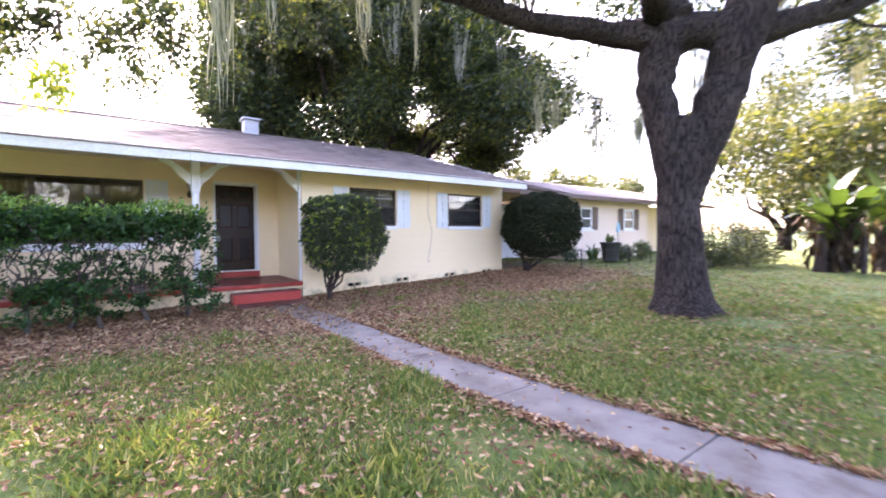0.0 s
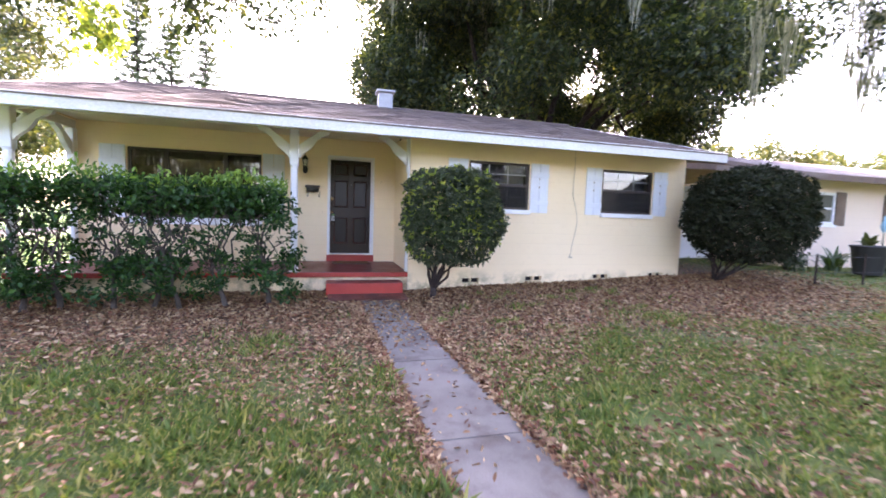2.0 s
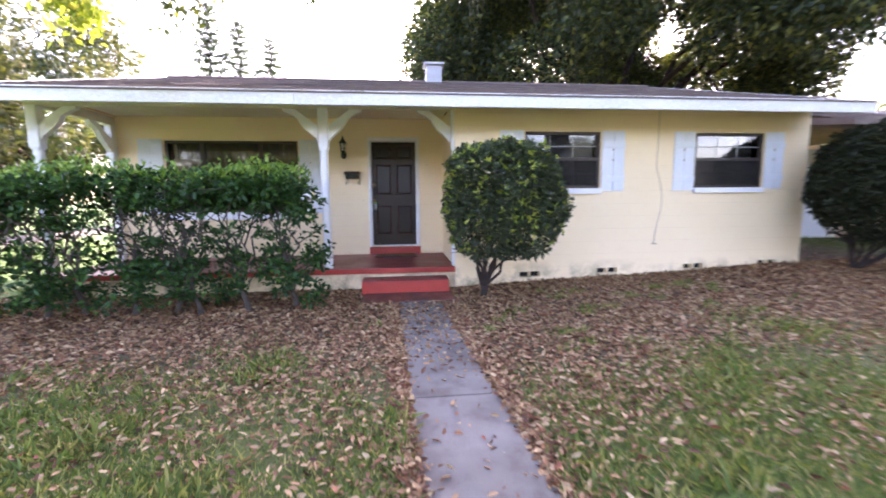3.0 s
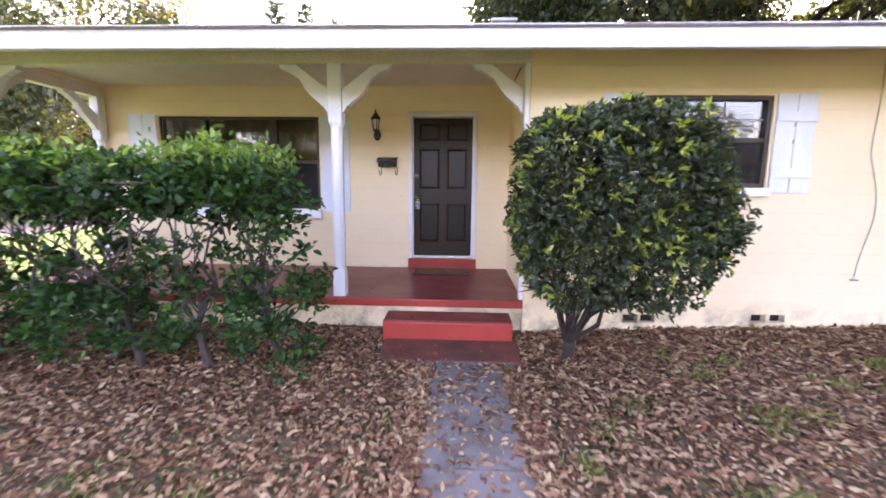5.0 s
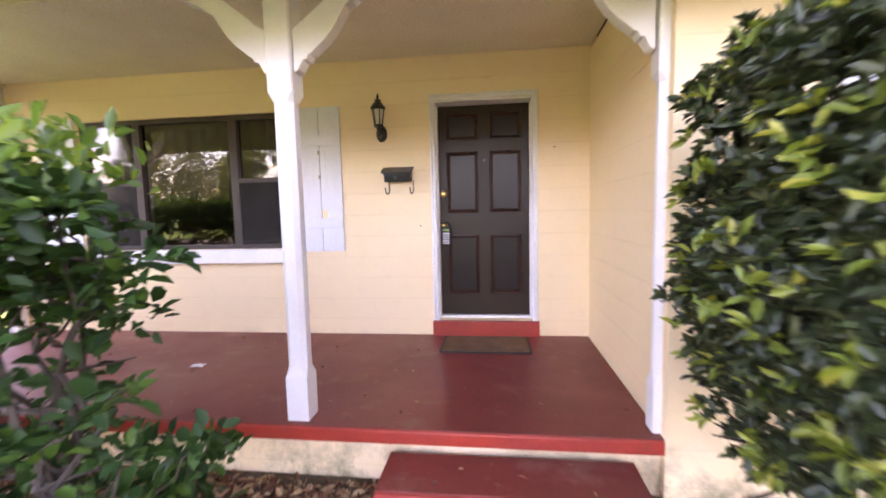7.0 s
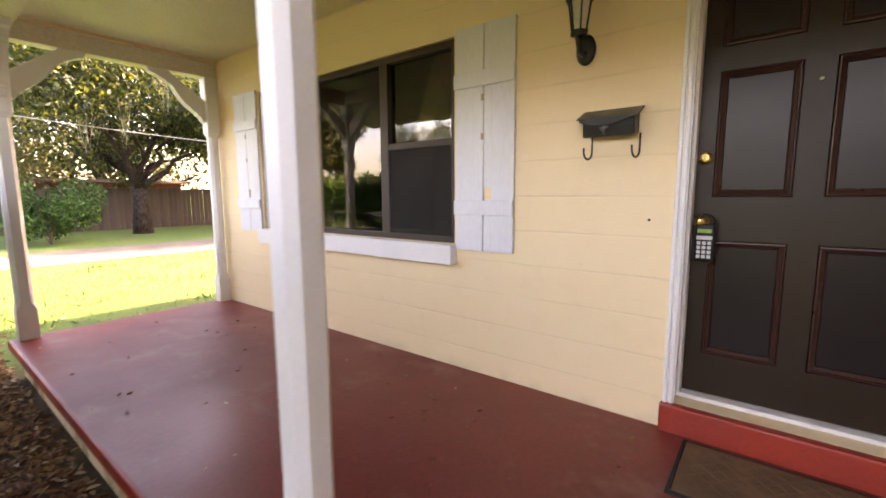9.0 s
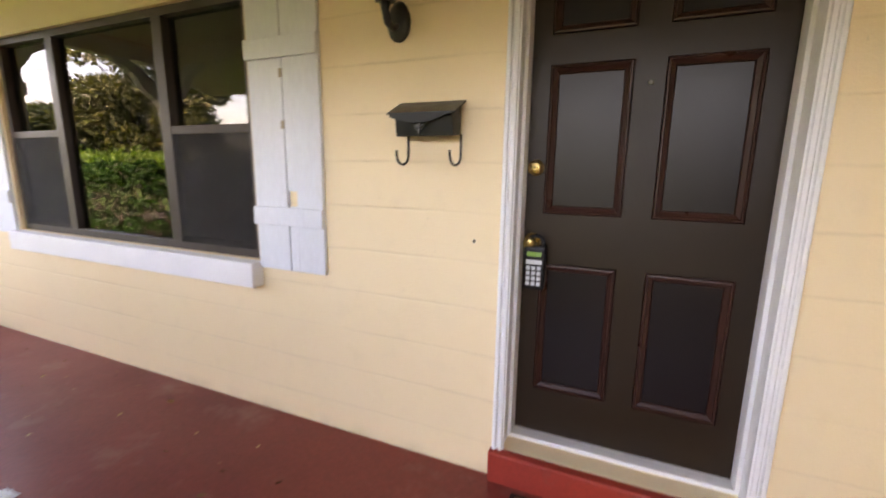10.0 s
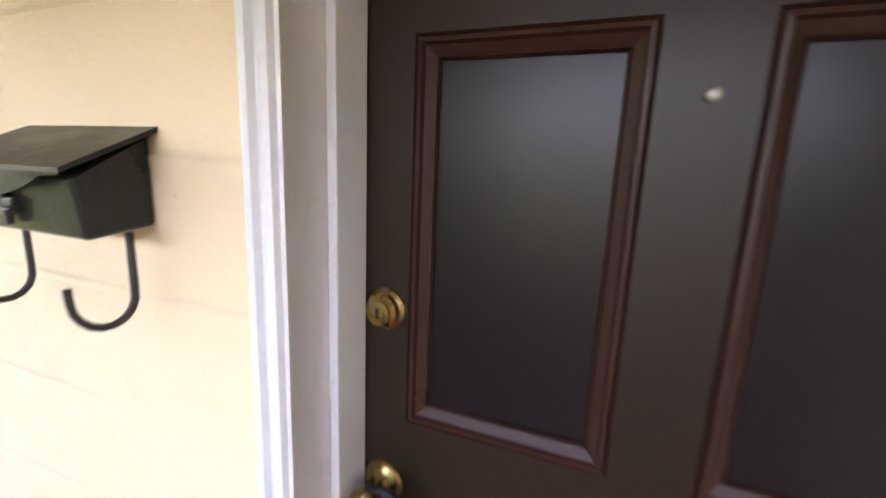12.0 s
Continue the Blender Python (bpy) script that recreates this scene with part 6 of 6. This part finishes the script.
# ---- neighbour's house and garden ----
def build_neighbour():
    g = 0.42
    root = thing("neighbour_house", (14, 2, g), "low pinkish bungalow with brown shutters and brown roof", "house")
    part("front_wall", boxes((11.3, 16.9, -1.0, -0.8, g - 0.2, 2.8)), NB_WALL, root)
    part("return_wall", boxes((16.9, 17.1, -1.0, 0.9, g - 0.2, 2.8)), NB_WALL, root)
    part("entry_wall", boxes((17.1, 22.0, 0.9, 1.1, g - 0.2, 2.8)), NB_WALL, root)
    part("side_wall", boxes((11.3, 11.5, -0.8, 7, g - 0.2, 2.8)), NB_WALL, root)
    part("carport_wall", boxes((7.9, 11.3, 1.4, 1.6, g - 0.2, 2.6)), WHITE, root, "pale carport wall")
    bm = bmesh.new()
    extrude_outline(bm, [(-1.7, 2.78), (3.2, 3.95), (8.0, 2.7), (8.0, 2.6), (3.2, 3.83), (-1.7, 2.66)], 10.9, 22.6, 'x')
    part("roof", bm, NB_ROOF, root, "brown shingle roof")
    bm = bmesh.new()
    extrude_outline(bm, [(-2.0, 2.74), (3.0, 3.45), (3.0, 3.35), (-2.0, 2.62)], 7.6, 10.88, 'x')
    part("carport_roof", bm, NB_ROOF, root, "dark flat carport roof")
    part("eave_board", boxes((10.9, 22.6, -1.75, -1.71, 2.62, 2.76)), NB_SHUT, root)
    for x0, x1 in ((12.0, 12.74), (15.05, 15.85)):
        w = part("window", boxes((x0, x1, -1.04, -1.005, 1.55, 1.62), (x0, x1, -1.04, -1.005, 2.33, 2.40), (x0, x0 + 0.07, -1.04, -1.005, 1.62, 2.33), (x1 - 0.07, x1, -1.04, -1.005, 1.62, 2.33), (x0 + 0.07, x1 - 0.07, -1.03, -1.005, 1.95, 2.0)), WHITE, root, "white window frame")
        part("window_pane", boxes((x0 + 0.07, x1 - 0.07, -1.012, -1.004, 1.62, 2.33)), surface("neighbour_glass", (0.10, 0.11, 0.10), (0.07, 0.08, 0.07), 2, 30, 0.08, 0) if "neighbour_glass" not in bpy.data.materials else bpy.data.materials["neighbour_glass"], w)
        part("window_sill", boxes((x0 - 0.05, x1 + 0.05, -1.08, -1.005, 1.48, 1.545)), WHITE, w)
        for a in (x0 - 0.40, x1 + 0.04):
            part("shutter_panel", boxes((a, a + 0.36, -1.045, -1.005, 1.52, 2.43), bevel=0.01), NB_SHUT, root)
    part("porch_column", boxes((16.95, 17.07, -1.65, -1.53, g - 0.1, 2.68)), NB_WALL, root)
    part("front_door", boxes((18.2, 19.1, 0.85, 0.895, g, 2.45)), NB_SHUT, root, "dark entrance door")


build_neighbour()


def strap_plant(name, at, n, length, mat_leaf, label, seed, wide=0.12, up=1.0, stems=0, cat="plant"):
    root = thing(name, at, label, cat)
    rng, nr = random.Random(seed), np.random.default_rng(seed)
    for k in range(n):
        V, F = [], []
        t = rng.uniform(0, 2 * math.pi)
        L = length * rng.uniform(0.55, 1.1)
        d = np.array([math.cos(t), math.sin(t), 0])
        side = np.array([-math.sin(t), math.cos(t), 0])
        p = np.array(at) + np.array([rng.gauss(0, 0.08 * length), rng.gauss(0, 0.08 * length), stems * rng.uniform(0.35, 1.0)])
        seg = 7
        out = rng.uniform(0.25, 0.9)
        for q in range(seg + 1):
            f = q / seg
            c = p + d * L * out * f + np.array([0, 0, L * (up * f - 0.75 * out * f ** 2.2)])
            w = wide * length * math.sin(math.pi * min(0.97, 0.12 + 0.86 * f)) * 0.5
            V += [c - side * w + np.array([0, 0, w * 0.3]), c, c + side * w + np.array([0, 0, w * 0.3])]
        for q in range(seg):
            o = 3 * q
            F += [(o, o + 1, o + 4, o + 3), (o + 1, o + 2, o + 5, o + 4)]
        finish("leaf", np_mesh("leaf", np.array(V), np.array(F)), mat_leaf, root)
    if stems:
        for k in range(11):
            bm = bmesh.new()
            a = (at[0] + rng.gauss(0, 0.24), at[1] + rng.gauss(0, 0.24), at[2] - 0.1)
            e = (a[0] + rng.gauss(0, 0.16), a[1] + rng.gauss(0, 0.16), at[2] + stems * rng.uniform(0.7, 1.15))
            m = ((a[0] + e[0]) / 2 + rng.gauss(0, 0.03), (a[1] + e[1]) / 2, (a[2] + e[2]) / 2)
            tube(bm, [a, m, e], [0.085, 0.065, 0.015], 8)
            part("stalk", bm, TRUNK_DARK, root)
        # withered leaves hang round the stalks
        P = np.stack([nr.normal(at[0], 0.30, 260), nr.normal(at[1], 0.30, 260), at[2] + nr.uniform(0.35, stems, 260)], 1)
        D = nr.normal(0, 0.35, (260, 3)) + np.array([0, 0, -1.0])
        leaves("withered_leaves", root, L_WITHERED, P, D, nr.uniform(0.25, 0.55, 260), nr, "withered brown hanging leaves", width=0.22)
    return root


strap_plant("banana_clump", (13.2, -8.2, 0.35), 46, 1.9, L_BANANA, "tall banana clump with broad torn leaves and dark stalks", 3, 0.19, 0.9, 1.6, "banana plant")
strap_plant("banana_clump", (14.6, -9.2, 0.35), 40, 1.9, L_BANANA, "tall banana clump with broad drooping leaves", 4, 0.19, 0.9, 1.7, "banana plant")
strap_plant("potted_agave", (11.0, -2.2, 0.45), 26, 0.75, L_BANANA, "spiky strap-leaved plant beside the tub", 5, 0.10, 1.0)


def low_shrub(at, r, n, mat_leaf, label, seed, size=0.10):
    root = thing("low_shrub", at, label, "shrub")
    rng = random.Random(seed)
    bm = bmesh.new()
    for k in range(6):
        tube(bm, stem_path(rng, (at[0], at[1], at[2] - 0.05), (at[0] + rng.uniform(-r, r) * 0.7, at[1] + rng.uniform(-r, r) * 0.7, at[2] + r * rng.uniform(0.6, 1.3)), 4), [0.02, 0.016, 0.011, 0.005], 5)
    part("stem", bm, TWIG, root)
    lumps = [(at[0] + rng.uniform(-r, r) * 0.7, at[1] + rng.uniform(-r, r) * 0.7, at[2] + rng.uniform(0.25, 1.2) * r, r * rng.uniform(0.25, 0.5)) for k in range(10)]
    crown(root, lumps, n, size, mat_leaf, seed, "foliage", broad=True)


low_shrub((11.8, -5.6, 0.4), 0.75, 1500, L_LIGHT, "yellow-green shrub at the lawn's edge", 1)
low_shrub((13.3, -6.1, 0.4), 0.9, 1800, L_LIGHT, "sunlit yellow-green shrub at the lawn's edge", 2)
low_shrub((15.2, -5.2, 0.4), 1.0, 1800, L_LIGHT, "sunlit pale shrub by the neighbouring garden", 3)
low_shrub((12.6, -2.4, 0.42), 0.5, 900, L_BUSH, "small dark shrub by the pinkish wall", 4, 0.08)
low_shrub((13.6, -2.6, 0.42), 0.45, 800, L_BANANA, "small green shrub by the pinkish wall", 5, 0.08)
low_shrub((-19.0, 0.9, 0.0), 1.5, 5000, L_HEDGE, "large dark green shrub across the lane", 7, 0.13)
low_shrub((10.4, -1.6, 0.42), 0.45, 800, L_BUSH, "small dark shrub in the side yard", 6, 0.08)
root = thing("planter_tub", (11.6, -2.55, 0.45), "dark round planter tub with a leafy plant", "planter")
bm = bmesh.new()
lathe(bm, 11.6, -2.55, [(0.40, 0.24), (0.44, 0.26), (1.02, 0.33), (1.04, 0.36), (1.08, 0.36), (1.08, 0.31), (1.0, 0.30)], 22)
part("tub", bm, POT, root, smooth=True)
strap_plant("tub_plant", (11.6, -2.55, 1.03), 16, 0.45, L_LIGHT, "pale leafy plant growing in the dark tub", 9, 0.25, 1.0)
root = thing("garden_ornament", (13.0, -2.0, 0.42), "pale blue bird-shaped garden ornament on a rod", "ornament")
bm = bmesh.new()
tube(bm, [(13.0, -2.0, 0.35), (13.0, -2.0, 1.6)], [0.012, 0.012], 6)
part("rod", bm, BLACK, root)
bm = bmesh.new()
lathe(bm, 13.0, -2.0, [(1.38, 0.01), (1.44, 0.05), (1.54, 0.075), (1.64, 0.05), (1.70, 0.035), (1.76, 0.04), (1.80, 0.01)], 12)
part("figure", bm, BLUE, root, smooth=True)


def build_wire_fence():
    root = thing("wire_fence", (10.5, -3.4, 0.4), "low wire fence on thin posts round the side yard", "fence")
    for k in range(6):
        x = 8.7 + k * 1.15
        bm = bmesh.new()
        tube(bm, [(x, -3.4 - 0.10 * k, gz(x, -3.4) - 0.1), (x, -3.4 - 0.10 * k, gz(x, -3.4) + 0.62)], [0.018, 0.018], 6)
        part("fence_post", bm, TRUNK_DARK, root)
    for h in (0.25, 0.55):
        bm = bmesh.new()
        tube(bm, [(8.7 + k * 1.15, -3.4 - 0.10 * k, gz(8.7 + k * 1.15, -3.4) + h) for k in range(6)], [0.004] * 6, 4)
        part("fence_wire", bm, BLACK, root)


build_wire_fence()


# ---- across the lane ----
def build_board_fence():
    root = thing("board_fence", (-24.5, 5, 0), "weathered brown board fence along the lane", "fence")
    rng = random.Random(12)
    me = bpy.data.meshes.new("fence_board")
    bm = boxes((-0.012, 0.012, -0.10, 0.10, 0.0, 1.95), bevel=0.004)
    bm.to_mesh(me)
    bm.free()
    me.materials.append(FENCE)
    for k in range(150):
        y = -9 + k * 0.21
        ob = new("fence_board", me)
        ob.parent = root
        ob.matrix_parent_inverse = Matrix.Translation(-Vector(root.location))
        ob.location = (-24.5 + rng.uniform(-0.008, 0.008), y, gz(-24.5, y) - 0.03 + rng.uniform(-0.03, 0.03))
    for z in (0.4, 1.55):
        part("fence_rail", boxes((-24.58, -24.52, -9.1, 22.5, z, z + 0.09)), FENCE, root)


build_board_fence()
root = thing("far_shed", (-33, 4, 0), "low reddish outbuilding with a pale roof behind the fence", "shed")
part("wall", boxes((-36, -29.5, -1, 9, -0.1, 2.3)), surface("faded_red_wall", (0.24, 0.09, 0.065), (0.19, 0.075, 0.055), 1, 20, 0.9, 0.3), root)
part("roof", boxes((-36.4, -29.0, -1.4, 9.4, 2.31, 2.47), bevel=0.02), NB_ROOF, root)


def build_wire():
    root = thing("service_wire", (-19, 2, 3.5), "pale overhead service wire crossing the lane", "cable")
    bm = bmesh.new()
    a, b = Vector((-22.4, -9.0, 5.35)), Vector((-16.6, 11.2, 3.30))
    pts = [tuple(a.lerp(b, t) - Vector((0, 0, 0.35 * math.sin(math.pi * t) - 0.12))) for t in np.linspace(0, 1, 20)]
    tube(bm, pts, [0.016] * 20, 6)
    part("wire", bm, WIRE, root)
    for p in (a, b):
        bm = bmesh.new()
        tube(bm, [(p.x, p.y, -0.2), (p.x, p.y, p.z + 0.5)], [0.13, 0.10], 10)
        part("utility_pole", bm, TWIG, root)


build_wire()


def build_stop_sign():
    x, y, z = -21.0, -7.9, 1.95
    root = thing("street_sign", (x, y, 0.0), "red octagonal street sign with a white rim on a post", "street sign")
    turn = Matrix.Translation((x, y, z)) @ Matrix.Rotation(radians(65), 4, 'Z')
    for name, r, y0, y1, mat in (("sign_rim", 0.40, -0.004, 0.004, WHITE), ("sign_plate", 0.37, -0.010, -0.0045, surface("red_sign_face", (0.55, 0.02, 0.03), (0.50, 0.02, 0.03), 4, 60, 0.4, 0.0))):
        bm = bmesh.new()
        extrude_outline(bm, [(r * math.cos(radians(22.5 + 45 * k)), r * math.sin(radians(22.5 + 45 * k))) for k in range(8)], y0, y1)
        bmesh.ops.transform(bm, matrix=turn, verts=list(bm.verts))
        part(name, bm, mat, root)
    bm = bmesh.new()
    tube(bm, [(x - 0.03, y, -0.1), (x - 0.03, y, z + 0.3)], [0.025, 0.025], 8)
    part("sign_post", bm, VENT_GREY, root)


build_stop_sign()


# ---- grass, fallen leaves ----
def off_path(x, y, margin=0.0):
    return np.abs(x - path_mid(y)) > 0.34 + margin


def in_yard(x, y):
    house = (y > -1.78) & (x > -5.1) & (x < 7.05)
    step_ = (y > -2.62) & (x > -0.48) & (x < 0.86)
    return ~house & ~step_


def build_grass():
    nr = np.random.default_rng(41)
    n = 260000
    near = nr.random(n) < 0.72
    x = np.where(near, nr.normal(0.3, 3.6, n), nr.uniform(-14, 18, n))
    y = np.where(near, nr.normal(-7.6, 2.4, n), nr.uniform(-18, 7, n))
    green = np.sin(x * 1.3 + 2) * np.cos(y * 1.7) + 0.6 * np.sin(x * 3.7 + y * 2.9) + nr.normal(0, 0.5, n)
    bare = step01(-6.0, -3.6, y + 0.7 * np.sin(x * 1.1 + 0.5)) * step01(-5.8, -5.0, x) * (1 - step01(8.2, 9.5, x))
    keep = in_yard(x, y) & off_path(x, y, 0.02) & (green > -0.75 + 2.9 * bare) & ~((x > -16.3) & (x < -12.8))
    x, y = x[keep], y[keep]
    P = np.stack([x, y, ground_z(x, y) - 0.004], 1)
    D = nr.normal(0, 0.55, (len(P), 3))
    D[:, 2] = np.abs(D[:, 2]) * 0.6 + 0.55
    tuft = np.sin(x * 2.7 + 1.3) * np.sin(y * 3.1 + 0.4) + 0.5 * np.sin(x * 6.1 - y * 4.3)
    size = nr.uniform(0.03, 0.08, len(P)) * (1 + 0.7 * np.clip(tuft, 0, 1)) * (1 + 0.4 * (nr.random(len(P)) < 0.06))
    # green weeds among the litter by the house
    wx, wy = nr.uniform(0.95, 4.6, 26), nr.uniform(-4.9, -2.5, 26)
    k = np.repeat(np.arange(26), 46)
    wp = np.stack([wx[k] + nr.normal(0, 0.07, len(k)), wy[k] + nr.normal(0, 0.06, len(k))], 1)
    x = np.concatenate([x, wp[:, 0]])
    P = np.concatenate([P, np.column_stack([wp, ground_z(wp[:, 0], wp[:, 1])])])
    D = np.concatenate([D, nr.normal(0, 0.5, (len(k), 3)) + np.array([0, 0, 0.7])])
    size = np.concatenate([size, nr.uniform(0.05, 0.11, len(k))])
    side = x < -5.4
    for name, pick, mat, label in (("grass", ~side, L_GRASS, "coarse patchy green lawn grass"), ("side_lawn_grass", side, L_FRESH, "fresh bright green grass of the side lawn")):
        ob = finish(name, leaf_mesh(name, P[pick], D[pick], size[pick], nr, width=0.15, fold=0.1, droop=0.15, broad=False), mat, None)
        tagged(ob, label, "grass", kind="stuff")


build_grass()


def build_litter():
    nr = np.random.default_rng(42)
    n = 175000
    zone = nr.random(n)
    x = np.where(zone < 0.38, nr.uniform(-6.2, 8.5, n) + nr.normal(0, 0.8, n), nr.normal(1.0, 4.6, n))
    y = np.where(zone < 0.38, -1.8 - np.abs(nr.normal(0, 1.9, n)), nr.normal(-7.0, 2.8, n))
    edge = nr.random(n) < 0.09
    y = np.where(edge, nr.uniform(-11.5, -2.7, n), y)
    x = np.where(edge, path_mid(y) + nr.choice([-1, 1], n) * (0.33 + np.abs(nr.normal(0, 0.06, n))), x)
    clump = np.sin(x * 2.1 + 1) * np.sin(y * 2.6) + nr.normal(0, 0.7, n)
    keep = in_yard(x, y) & (off_path(x, y, -0.05) | (nr.random(n) < 0.10 + 0.5 * step01(-5.5, -3.2, y) * 0.5)) & ((clump > -0.55) | edge | (y > -5))
    keep &= nr.random(n) < 0.40 + 0.6 * step01(-6.9, -3.9, y + 0.7 * np.sin(x * 1.1 + 0.5))
    x, y = x[keep], y[keep]
    z = ground_z(x, y) + np.where(off_path(x, y), nr.uniform(0.006, 0.026, len(x)) + 0.022 * step01(-3.6, -6.0, y), 0.026)
    P = np.stack([x, y, z], 1)
    D = nr.normal(size=(len(P), 3))
    D[:, 2] *= 0.22
    size = nr.uniform(0.028, 0.074, len(P)) * np.where(y < -5.2, 0.95, 1.0)
    ob = finish("fallen_leaves", leaf_mesh("fallen_leaves", P, D, size, nr, width=0.42, fold=0.30, droop=-0.06), L_FALLEN, None)
    tagged(ob, "dry brown fallen oak leaves scattered over the yard", "fallen leaves", kind="stuff")
    # a few crumbs of leaf on the porch and the step
    m = 150
    x = np.concatenate([nr.uniform(-4.8, 0.9, m), nr.uniform(-0.42, 0.78, 9), nr.uniform(-0.4, 0.8, 26)])
    y = np.concatenate([nr.uniform(-1.75, -0.1, m), nr.uniform(-2.15, -1.85, 9), nr.uniform(-2.6, -2.24, 26)])
    z = np.concatenate([np.full(m, FLOOR + 0.003), np.full(9, 0.253), 0.070 - 0.020 * (-2.132 - y[-26:]) / 0.488])
    P = np.stack([x, y, z], 1)
    D = nr.normal(size=P.shape)
    D[:, 2] *= 0.1
    ob = finish("leaf_crumbs", leaf_mesh("leaf_crumbs", P, D, nr.uniform(0.012, 0.045, len(P)), nr, width=0.4, fold=0.2, droop=-0.05), L_FALLEN, None)
    tagged(ob, "a few dry leaf crumbs on the red porch floor", "fallen leaves", kind="stuff")


build_litter()
